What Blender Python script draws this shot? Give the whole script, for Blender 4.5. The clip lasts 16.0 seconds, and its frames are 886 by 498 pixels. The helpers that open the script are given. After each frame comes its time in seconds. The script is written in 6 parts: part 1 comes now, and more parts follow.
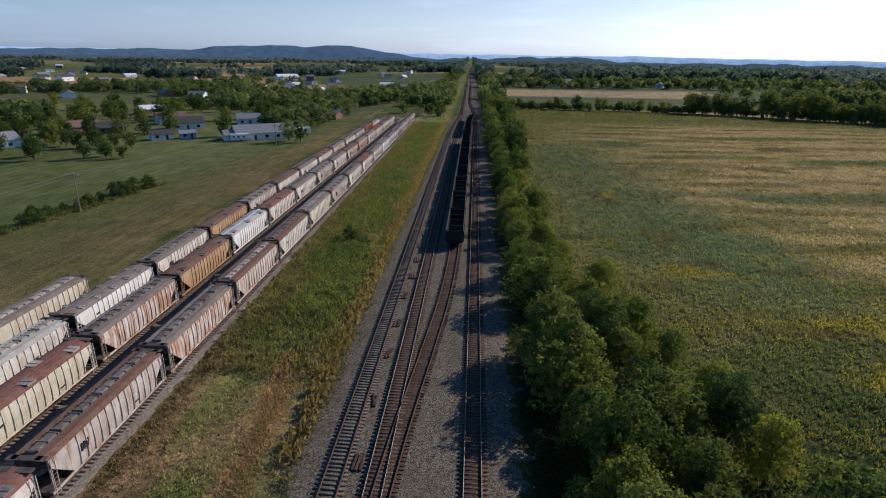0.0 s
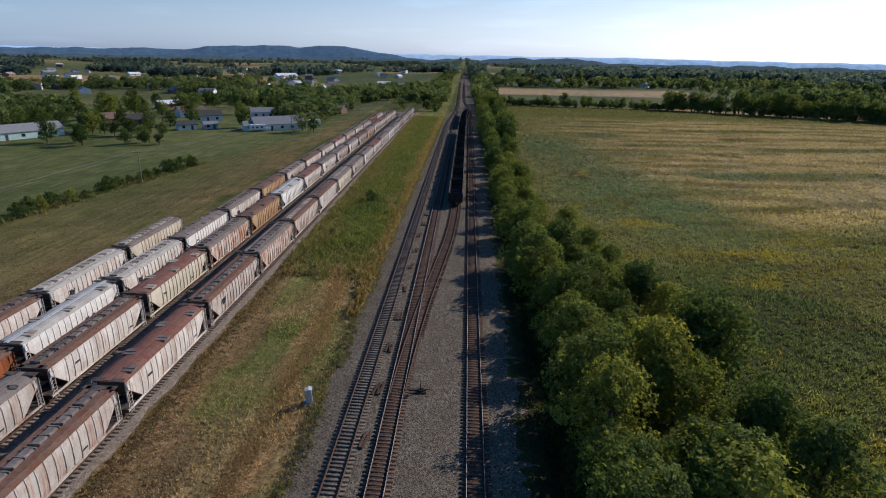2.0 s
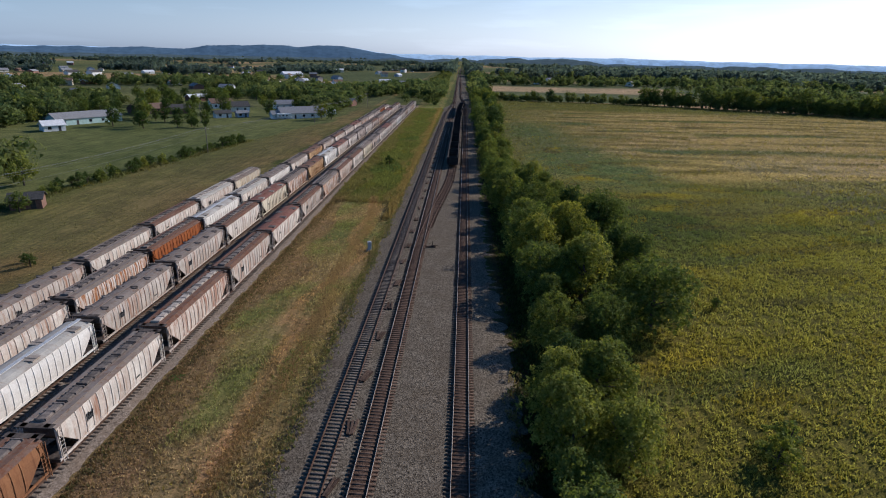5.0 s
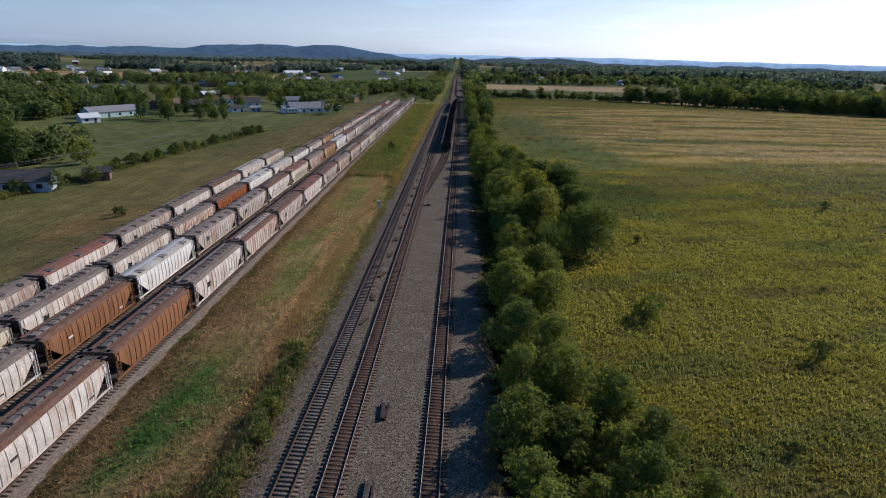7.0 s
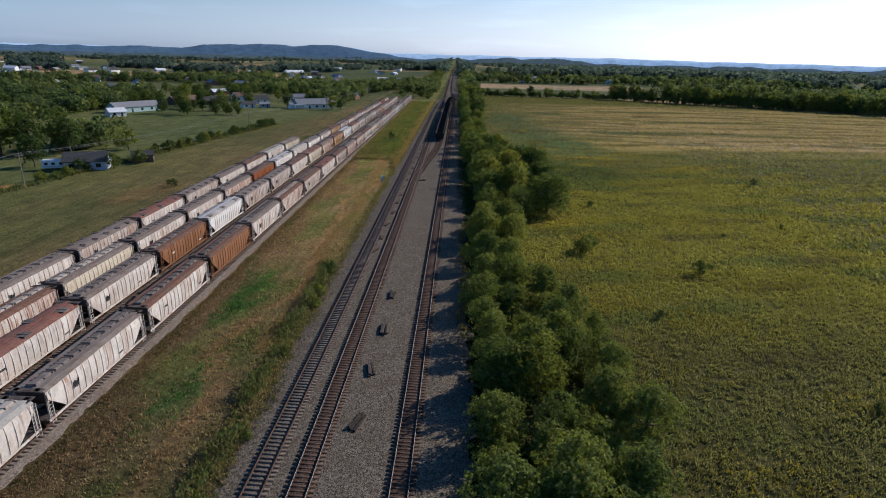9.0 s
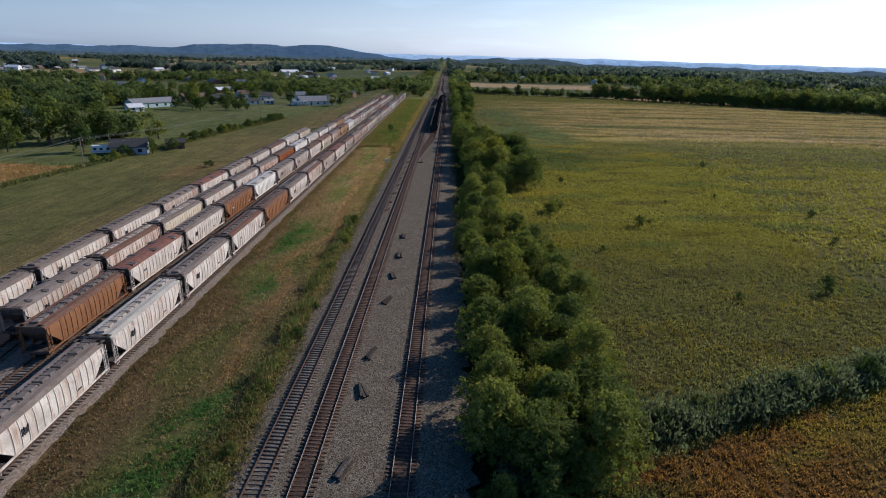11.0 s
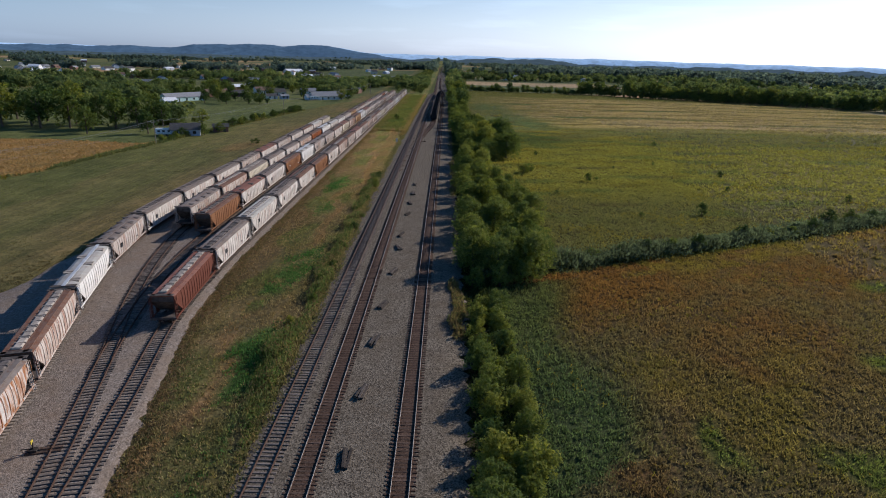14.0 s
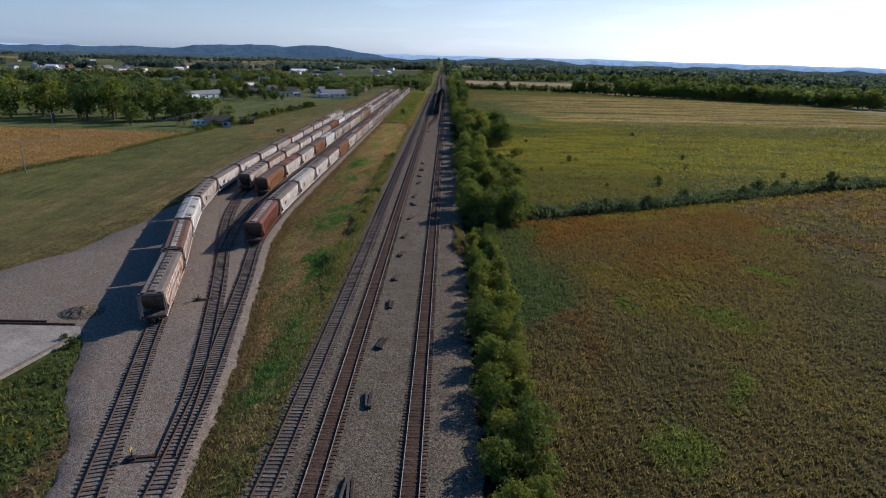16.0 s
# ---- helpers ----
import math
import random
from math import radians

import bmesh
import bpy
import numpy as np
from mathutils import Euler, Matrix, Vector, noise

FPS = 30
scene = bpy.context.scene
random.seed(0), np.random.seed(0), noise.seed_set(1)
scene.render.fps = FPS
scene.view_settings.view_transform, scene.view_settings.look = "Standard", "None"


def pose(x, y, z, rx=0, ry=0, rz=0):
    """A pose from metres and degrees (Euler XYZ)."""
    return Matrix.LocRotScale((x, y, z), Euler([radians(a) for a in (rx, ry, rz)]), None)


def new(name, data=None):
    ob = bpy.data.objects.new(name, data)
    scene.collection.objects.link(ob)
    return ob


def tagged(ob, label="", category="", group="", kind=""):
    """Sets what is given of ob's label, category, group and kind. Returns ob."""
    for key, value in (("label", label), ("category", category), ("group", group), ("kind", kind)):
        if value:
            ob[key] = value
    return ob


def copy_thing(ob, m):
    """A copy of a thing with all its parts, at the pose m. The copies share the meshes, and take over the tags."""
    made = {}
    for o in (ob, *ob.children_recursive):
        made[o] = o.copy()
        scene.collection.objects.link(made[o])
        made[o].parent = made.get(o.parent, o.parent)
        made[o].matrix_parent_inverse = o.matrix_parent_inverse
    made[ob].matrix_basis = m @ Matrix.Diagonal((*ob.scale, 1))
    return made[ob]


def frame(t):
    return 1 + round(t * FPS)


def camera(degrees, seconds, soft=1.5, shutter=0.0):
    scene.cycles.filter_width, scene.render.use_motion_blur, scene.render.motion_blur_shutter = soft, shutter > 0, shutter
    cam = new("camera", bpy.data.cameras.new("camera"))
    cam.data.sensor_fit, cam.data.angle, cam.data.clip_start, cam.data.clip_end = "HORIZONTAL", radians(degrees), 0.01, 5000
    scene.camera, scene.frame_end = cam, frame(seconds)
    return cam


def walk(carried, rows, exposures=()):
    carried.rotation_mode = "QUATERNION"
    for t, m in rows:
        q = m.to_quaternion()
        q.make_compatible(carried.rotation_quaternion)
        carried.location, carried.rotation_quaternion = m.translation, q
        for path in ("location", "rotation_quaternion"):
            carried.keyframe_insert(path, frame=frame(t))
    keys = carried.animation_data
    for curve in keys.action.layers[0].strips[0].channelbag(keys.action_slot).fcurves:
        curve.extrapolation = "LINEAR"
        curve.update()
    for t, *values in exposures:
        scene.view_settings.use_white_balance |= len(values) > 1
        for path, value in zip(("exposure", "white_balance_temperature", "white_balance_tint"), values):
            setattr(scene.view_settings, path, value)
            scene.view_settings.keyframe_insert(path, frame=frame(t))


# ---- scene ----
cam = camera(75.6, 16.0, soft=1.0)
METRES, EYE, TILT, LEAN, TURN = 242.5, 33.7, 0.0, 0.8, 2.58
ROWS = [
    (0.0, 0.0, 0.0, 0.0, 0.59, -18.94, -1.72),
    (0.5, -0.0025, -0.0275, -0.0004, 0.38, -18.93, -1.77),
    (1.0, -0.0048, -0.0563, -0.001, 0.15, -18.9, -1.85),
    (1.5, -0.0068, -0.0862, -0.0015, 0.01, -18.87, -1.9),
    (2.0, -0.0086, -0.1164, -0.0023, -0.1, -18.84, -1.95),
    (2.5, -0.01, -0.1475, -0.003, -0.13, -18.82, -2.01),
    (3.0, -0.0113, -0.1793, -0.0032, -0.15, -18.82, -2.04),
    (3.5, -0.0124, -0.2115, -0.0032, -0.22, -18.84, -2.07),
    (4.0, -0.0131, -0.2435, -0.0036, -0.29, -18.82, -2.1),
    (6.5, -0.0108, -0.4018, -0.0026, -0.54, -18.85, -2.17),
    (7.0, -0.0096, -0.4322, -0.0023, -0.61, -18.86, -2.18),
    (7.5, -0.0081, -0.4625, -0.0016, -0.67, -18.85, -2.2),
    (8.0, -0.0068, -0.4927, -0.0013, -0.73, -18.88, -2.25),
    (8.5, -0.0059, -0.523, -0.001, -0.8, -18.87, -2.26),
    (9.0, -0.0057, -0.5531, -0.0006, -0.88, -18.85, -2.27),
    (11.5, -0.0163, -0.7033, -0.0001, -1.92, -18.79, -2.38),
    (12.0, -0.0188, -0.7341, -0.0004, -1.94, -18.81, -2.37),
    (12.5, -0.0206, -0.7658, -0.0006, -1.99, -18.81, -2.35),
    (13.0, -0.0214, -0.7983, -0.0007, -2.0, -18.79, -2.35),
    (13.5, -0.0223, -0.8312, -0.0009, -2.09, -18.79, -2.35),
    (14.0, -0.0236, -0.8644, -0.0009, -2.13, -18.77, -2.4),
    (14.5, -0.0255, -0.8979, -0.001, -2.16, -18.76, -2.45),
    (15.0, -0.028, -0.9318, -0.001, -2.16, -18.77, -2.46),
    (15.5, -0.0308, -0.9653, -0.0009, -2.17, -18.78, -2.45),
    (16.0, -0.033, -0.9985, -0.0008, -2.14, -18.75, -2.37),
]
walk(cam, [(t, pose(0, 0, EYE, TILT, LEAN, TURN) @ pose(METRES * x, METRES * y, METRES * z, 90 + pitch, roll, yaw)) for t, x, y, z, yaw, pitch, roll in ROWS],
     exposures=[(0.0, 0.0, 6050, 14), (16.0, 0.0, 6050, 14)])

# ---- light ----
SUN_AZ, SUN_EL = 52.0, 29.0          # degrees to the right of +y, and above the horizon
sun_dir = Vector((math.sin(radians(SUN_AZ)) * math.cos(radians(SUN_EL)),
                  math.cos(radians(SUN_AZ)) * math.cos(radians(SUN_EL)), math.sin(radians(SUN_EL))))
sun_data = bpy.data.lights.new("sun", "SUN")
sun_data.energy, sun_data.angle, sun_data.color = 4.5, radians(0.6), (1.0, 0.92, 0.80)
sun = new("sun", sun_data)
sun.matrix_world = Matrix.Translation((0, 0, 200)) @ (-sun_dir).to_track_quat("-Z", "Y").to_matrix().to_4x4()

world = bpy.data.worlds.new("sky")
scene.world = world
world.use_nodes = True
wn = world.node_tree.nodes
sky = wn.new("ShaderNodeTexSky")
sky.sky_type, sky.sun_disc = "NISHITA", False
sky.sun_elevation, sky.sun_rotation = radians(SUN_EL), radians(SUN_AZ)
sky.altitude, sky.air_density, sky.dust_density, sky.ozone_density = 200, 0.9, 0.5, 3.0
wn["Background"].inputs["Strength"].default_value = 0.112
# hazy air: the sky pales towards the horizon, with a few thin streaks of cloud
wl = world.node_tree.links
way = wn.new("ShaderNodeTexCoord").outputs["Generated"]
parts = wn.new("ShaderNodeSeparateXYZ")
wl.new(way, parts.inputs[0])
grey = wn.new("ShaderNodeRGBToBW")
wl.new(sky.outputs[0], grey.inputs[0])
pale = wn.new("ShaderNodeMix")
pale.data_type, pale.blend_type = "RGBA", "MULTIPLY"
pale.inputs[0].default_value = 1.0
wl.new(grey.outputs[0], pale.inputs[6])
fade = wn.new("ShaderNodeMapRange")
for key, value in (("From Min", 0.0), ("From Max", 0.26), ("To Min", 0.85), ("To Max", 0.0)):
    fade.inputs[key].default_value = value
wl.new(parts.outputs["Z"], fade.inputs["Value"])
hazy = wn.new("ShaderNodeMix")
hazy.data_type = "RGBA"
rich = wn.new("ShaderNodeHueSaturation")
rich.inputs["Saturation"].default_value = 1.3
wl.new(sky.outputs[0], rich.inputs["Color"])
glare = wn.new("ShaderNodeVectorMath")
glare.operation, glare.inputs[1].default_value = "DOT_PRODUCT", sun_dir
wl.new(way, glare.inputs[0])
forward = wn.new("ShaderNodeMapRange")
for key, value in (("From Min", 0.0), ("From Max", 0.75), ("To Min", 0.0), ("To Max", 1.0)):
    forward.inputs[key].default_value = value
wl.new(glare.outputs["Value"], forward.inputs["Value"])
veil = wn.new("ShaderNodeMix")
veil.data_type = "RGBA"
veil.inputs[6].default_value, veil.inputs[7].default_value = (0.66, 0.87, 1.17, 1), (1.02, 1.1, 1.22, 1)
wl.new(forward.outputs[0], veil.inputs[0]), wl.new(veil.outputs[2], pale.inputs[7])
wl.new(fade.outputs[0], hazy.inputs[0]), wl.new(rich.outputs[0], hazy.inputs[6]), wl.new(pale.outputs[2], hazy.inputs[7])
stretch = wn.new("ShaderNodeMapping")
stretch.inputs["Scale"].default_value = (3, 3, 26)
wl.new(way, stretch.inputs["Vector"])
streak = wn.new("ShaderNodeTexNoise")
streak.inputs["Scale"].default_value, streak.inputs["Detail"].default_value = 1.6, 7
wl.new(stretch.outputs[0], streak.inputs["Vector"])
thin = wn.new("ShaderNodeMapRange")
for key, value in (("From Min", 0.54), ("From Max", 0.8), ("To Min", 1.0), ("To Max", 1.14)):
    thin.inputs[key].default_value = value
wl.new(streak.outputs["Fac"], thin.inputs["Value"])
cloudy = wn.new("ShaderNodeMix")
cloudy.data_type, cloudy.blend_type = "RGBA", "MULTIPLY"
cloudy.inputs[0].default_value = 1.0
wl.new(hazy.outputs[2], cloudy.inputs[6]), wl.new(thin.outputs[0], cloudy.inputs[7])
wl.new(cloudy.outputs[2], wn["Background"].inputs["Color"])

# ---- materials ----
def mat(name, rough=0.9, metal=0.0):
    m = bpy.data.materials.new(name)
    m.use_nodes = True
    b = m.node_tree.nodes["Principled BSDF"]
    b.inputs["Roughness"].default_value, b.inputs["Metallic"].default_value = rough, metal
    b.inputs["Specular IOR Level"].default_value = 0.04 if rough > 0.65 else 0.3
    return m, m.node_tree.nodes, m.node_tree.links, b


def tex_noise(n, l, scale, detail=4.0, vec=None, rough=0.6):
    t = n.new("ShaderNodeTexNoise")
    t.inputs["Scale"].default_value, t.inputs["Detail"].default_value = scale, detail
    t.inputs["Roughness"].default_value = rough
    if vec is not None:
        l.new(vec, t.inputs["Vector"])
    return t.outputs["Fac"]


def ramp(n, l, fac, stops):
    r = n.new("ShaderNodeValToRGB")
    e = r.color_ramp.elements
    while len(e) < len(stops):
        e.new(0.5)
    for k, (p, c) in zip(e, stops):
        k.position, k.color = p, (*c, 1) if len(c) == 3 else c
    l.new(fac, r.inputs["Fac"])
    return r.outputs["Color"]


def mix(n, l, fac, a, b, mode="MIX"):
    m = n.new("ShaderNodeMix")
    m.data_type, m.blend_type = "RGBA", mode
    for sock, v in ((0, fac), (6, a), (7, b)):
        if isinstance(v, (int, float)):
            m.inputs[sock].default_value = v
        elif isinstance(v, tuple):
            m.inputs[sock].default_value = (*v, 1)
        else:
            l.new(v, m.inputs[sock])
    return m.outputs[2]


def bump(n, l, height, b, strength=0.5, dist=0.05):
    k = n.new("ShaderNodeBump")
    k.inputs["Strength"].default_value, k.inputs["Distance"].default_value = strength, dist
    l.new(height, k.inputs["Height"])
    l.new(k.outputs[0], b.inputs["Normal"])


def where(n):
    return n.new("ShaderNodeNewGeometry").outputs["Position"]


def obj_rand(n):
    return n.new("ShaderNodeObjectInfo").outputs["Random"]


def shifted(n, l, amount=300.0):
    """Object coordinates moved by each object's own random, so that alike meshes differ."""
    a = n.new("ShaderNodeTexCoord").outputs["Object"]
    v = n.new("ShaderNodeVectorMath")
    v.operation = "MULTIPLY_ADD"
    v.inputs[1].default_value = (1, 1, 1)
    c = n.new("ShaderNodeCombineXYZ")
    k = n.new("ShaderNodeMath")
    k.operation, k.inputs[1].default_value = "MULTIPLY", amount
    l.new(obj_rand(n), k.inputs[0])
    l.new(k.outputs[0], c.inputs[0]), l.new(k.outputs[0], c.inputs[2])
    l.new(a, v.inputs[0]), l.new(c.outputs[0], v.inputs[2])
    return v.outputs[0]


def gravel_mat(name, dark, light, stain, amount):
    m, n, l, b = mat(name, 0.95)
    v = n.new("ShaderNodeTexVoronoi")
    v.inputs["Scale"].default_value = 9.0
    l.new(where(n), v.inputs["Vector"])
    stones = ramp(n, l, v.outputs["Color"], [(0.1, dark), (0.9, light)])
    big = tex_noise(n, l, 0.35, 5, where(n))
    c = mix(n, l, ramp(n, l, big, [(0.4, (0, 0, 0)), (0.75, (amount,) * 3)]), stones, stain)
    fine = tex_noise(n, l, 2.2, 3, where(n))
    c = mix(n, l, 1.0, c, ramp(n, l, fine, [(0.3, (0.72,) * 3), (0.7, (1.15,) * 3)]), "MULTIPLY")
    l.new(c, b.inputs["Base Color"])
    bump(n, l, v.outputs["Distance"], b, 0.6, 0.05)
    return m


def mottled_mat(name, stops, scale=3.0, rough=0.85, metal=0.0, strength=0.3, dist=0.02, per_object=0.0):
    """Colours from noise at two sizes, with each object somewhat lighter or darker."""
    m, n, l, b = mat(name, rough, metal)
    vec = shifted(n, l)
    f = tex_noise(n, l, scale, 6, vec)
    c = ramp(n, l, f, stops)
    c = mix(n, l, 1.0, c, ramp(n, l, tex_noise(n, l, scale * 7, 3, vec), [(0.3, (0.75,) * 3), (0.7, (1.2,) * 3)]), "MULTIPLY")
    if per_object:
        c = mix(n, l, 1.0, c, ramp(n, l, obj_rand(n), [(0, (1 - per_object,) * 3), (1, (1 + per_object,) * 3)]), "MULTIPLY")
    l.new(c, b.inputs["Base Color"])
    bump(n, l, f, b, strength, dist)
    return m


def paint_mat(name, base, dirt, rust, rust_amount, dirt_amount=0.5):
    """Weathered paint of a rail car: rust in vertical runs, road dirt in broad patches."""
    m, n, l, b = mat(name, 0.72)
    vec = shifted(n, l)
    s = n.new("ShaderNodeMapping")
    s.inputs["Scale"].default_value = (1.6, 1.6, 0.16)
    l.new(vec, s.inputs["Vector"])
    runs = tex_noise(n, l, 1.4, 6, s.outputs[0], 0.7)
    patch = tex_noise(n, l, 0.55, 5, vec)
    c = mix(n, l, ramp(n, l, patch, [(0.35, (0, 0, 0)), (0.7, (dirt_amount,) * 3)]), base, dirt)
    # some panels of the side are more rusted than others
    sp = n.new("ShaderNodeSeparateXYZ")
    l.new(n.new("ShaderNodeTexCoord").outputs["Object"], sp.inputs[0])
    fl = n.new("ShaderNodeMath")
    fl.operation, fl.inputs[1].default_value = "SNAP", 0.986
    l.new(sp.outputs["Y"], fl.inputs[0])
    ad = n.new("ShaderNodeMath")
    ad.operation = "MULTIPLY_ADD"
    ad.inputs[1].default_value = 613.0
    l.new(obj_rand(n), ad.inputs[0]), l.new(fl.outputs[0], ad.inputs[2])
    wh = n.new("ShaderNodeTexWhiteNoise")
    wh.noise_dimensions = "1D"
    l.new(ad.outputs[0], wh.inputs["W"])
    pan = ramp(n, l, wh.outputs["Value"], [(0.62 - 0.25 * rust_amount, (0, 0, 0)), (1.0, (min(0.85, 0.15 + 0.9 * rust_amount),) * 3)])
    c = mix(n, l, mix(n, l, 1.0, pan, ramp(n, l, runs, [(0.35, (0.25,) * 3), (0.65, (1.0,) * 3)]), "MULTIPLY"), c, tuple(1.15 * v for v in rust))
    hi = 0.72 - 0.3 * rust_amount
    c = mix(n, l, ramp(n, l, runs, [(hi - 0.1, (0, 0, 0)), (hi + 0.06, (min(1, 0.35 + rust_amount),) * 3)]), c, rust)
    c = mix(n, l, 1.0, c, ramp(n, l, tex_noise(n, l, 6.0, 4, vec), [(0.3, (0.86,) * 3), (0.7, (1.08,) * 3)]), "MULTIPLY")
    l.new(c, b.inputs["Base Color"])
    bump(n, l, patch, b, 0.15, 0.03)
    return m


def leaf_mat(name, stops, trans=0.35):
    m, n, l, b = mat(name, 0.7)
    g = n.new("ShaderNodeNewGeometry")
    c = ramp(n, l, g.outputs["Random Per Island"], stops)
    c = mix(n, l, 1.0, c, ramp(n, l, obj_rand(n), [(0, (0.75, 0.8, 0.8)), (0.6, (1, 1, 1)), (1, (1.3, 1.15, 0.9))]), "MULTIPLY")
    l.new(c, b.inputs["Base Color"])
    t = n.new("ShaderNodeBsdfTranslucent")
    l.new(mix(n, l, 1.0, c, (1.4, 1.35, 0.65), "MULTIPLY"), t.inputs["Color"])
    a = n.new("ShaderNodeMixShader")
    a.inputs[0].default_value = trans
    l.new(b.outputs[0], a.inputs[1]), l.new(t.outputs[0], a.inputs[2])
    l.new(a.outputs[0], n["Material Output"].inputs["Surface"])
    return m


def plant_mat(name, trans=0.5):
    """Ground plants: the colour of each plant is stored with its mesh."""
    m, n, l, b = mat(name, 0.8)
    a = n.new("ShaderNodeVertexColor")
    a.layer_name = "plant"
    g = n.new("ShaderNodeNewGeometry")
    c = mix(n, l, 1.0, a.outputs["Color"], ramp(n, l, g.outputs["Random Per Island"], [(0, (0.78,) * 3), (1, (1.25,) * 3)]), "MULTIPLY")
    l.new(c, b.inputs["Base Color"])
    t = n.new("ShaderNodeBsdfTranslucent")
    l.new(mix(n, l, 1.0, c, (1.3, 1.28, 0.92), "MULTIPLY"), t.inputs["Color"])
    k = n.new("ShaderNodeMixShader")
    k.inputs[0].default_value = trans
    l.new(b.outputs[0], k.inputs[1]), l.new(t.outputs[0], k.inputs[2])
    l.new(k.outputs[0], n["Material Output"].inputs["Surface"])
    return m


def ground_mat():
    m, n, l, b = mat("ground_cover", 0.95)
    a = n.new("ShaderNodeVertexColor")
    a.layer_name = "soil"
    p = where(n)
    c = mix(n, l, 1.0, a.outputs["Color"], ramp(n, l, tex_noise(n, l, 0.16, 6, p), [(0.3, (0.7, 0.74, 0.7)), (0.7, (1.3, 1.24, 1.2))]), "MULTIPLY")
    c = mix(n, l, 1.0, c, ramp(n, l, tex_noise(n, l, 1.7, 5, p, 0.75), [(0.3, (0.55, 0.6, 0.6)), (0.7, (1.45, 1.35, 1.3))]), "MULTIPLY")
    rows = n.new("ShaderNodeMapping")
    rows.inputs["Scale"].default_value = (1.0, 0.07, 1.0)
    l.new(p, rows.inputs["Vector"])
    c = mix(n, l, 1.0, c, ramp(n, l, tex_noise(n, l, 0.9, 4, rows.outputs[0], 0.7), [(0.3, (0.66, 0.7, 0.68)), (0.7, (1.34, 1.28, 1.28))]), "MULTIPLY")
    c = mix(n, l, 1.0, c, ramp(n, l, tex_noise(n, l, 6.0, 3, p, 0.7), [(0.32, (0.6, 0.62, 0.6)), (0.68, (1.4, 1.36, 1.34))]), "MULTIPLY")
    c = mix(n, l, 1.0, c, ramp(n, l, tex_noise(n, l, 0.012, 4, p), [(0.35, (0.8, 0.85, 0.8)), (0.65, (1.2, 1.12, 1.1))]), "MULTIPLY")
    l.new(c, b.inputs["Base Color"])
    bump(n, l, tex_noise(n, l, 2.5, 5, p, 0.8), b, 0.8, 0.2)
    return m


GRAVEL = gravel_mat("grey_ballast", (0.036, 0.029, 0.022), (0.265, 0.216, 0.16), (0.098, 0.072, 0.047), 0.6)
CRIB = gravel_mat("rusty_ballast", (0.055, 0.034, 0.024), (0.14, 0.088, 0.062), (0.05, 0.03, 0.02), 0.7)
YARD = gravel_mat("yard_ballast", (0.105, 0.084, 0.068), (0.32, 0.262, 0.215), (0.20, 0.142, 0.098), 0.75)
TIE_OLD = mottled_mat("grey_tie_wood", [(0.3, (0.10, 0.078, 0.063)), (0.7, (0.22, 0.18, 0.15))], 4, 0.9, per_object=0.3)
TIE_DARK = mottled_mat("creosoted_tie_wood", [(0.3, (0.05, 0.032, 0.024)), (0.7, (0.13, 0.088, 0.066))], 4, 0.9, per_object=0.3)
RAIL_RUST = mottled_mat("rusty_rail_steel", [(0.3, (0.055, 0.032, 0.024)), (0.7, (0.12, 0.075, 0.055))], 5, 0.7, 0.3)
RAIL_TOP = mottled_mat("polished_rail_steel", [(0.3, (0.15, 0.135, 0.12)), (0.7, (0.25, 0.23, 0.21))], 5, 0.55, 0.5, 0.1)
CONCRETE = mottled_mat("concrete", [(0.3, (0.24, 0.21, 0.175)), (0.7, (0.38, 0.335, 0.285))], 0.5, 0.9)
BLACK_STEEL = mottled_mat("black_truck_steel", [(0.3, (0.02, 0.018, 0.017)), (0.7, (0.06, 0.05, 0.043))], 3, 0.75)
GREY_METAL = mottled_mat("galvanised_steel", [(0.3, (0.42, 0.42, 0.42)), (0.7, (0.6, 0.6, 0.59))], 3, 0.5, 0.2)
COAL = mottled_mat("coal_black_paint", [(0.3, (0.012, 0.012, 0.013)), (0.7, (0.045, 0.042, 0.04))], 2, 0.75)
BAR_DARK = mottled_mat("dark_lettering_paint", [(0.3, (0.03, 0.03, 0.033)), (0.7, (0.07, 0.07, 0.07))], 3, 0.6)
BAR_WHITE = mottled_mat("white_lettering_paint", [(0.3, (0.5, 0.47, 0.43)), (0.7, (0.75, 0.72, 0.67))], 3, 0.6)
YELLOW = mottled_mat("yellow_paint", [(0.3, (0.45, 0.32, 0.03)), (0.7, (0.65, 0.5, 0.06))], 3, 0.6)
POLE_WOOD = mottled_mat("weathered_pole_wood", [(0.3, (0.14, 0.115, 0.09)), (0.7, (0.30, 0.26, 0.21))], 3, 0.9)
BARK = mottled_mat("bark", [(0.3, (0.06, 0.045, 0.035)), (0.7, (0.16, 0.13, 0.10))], 4, 0.95)
WIRE = mottled_mat("cable", [(0.3, (0.12, 0.12, 0.12)), (0.7, (0.2, 0.2, 0.2))], 4, 0.5)

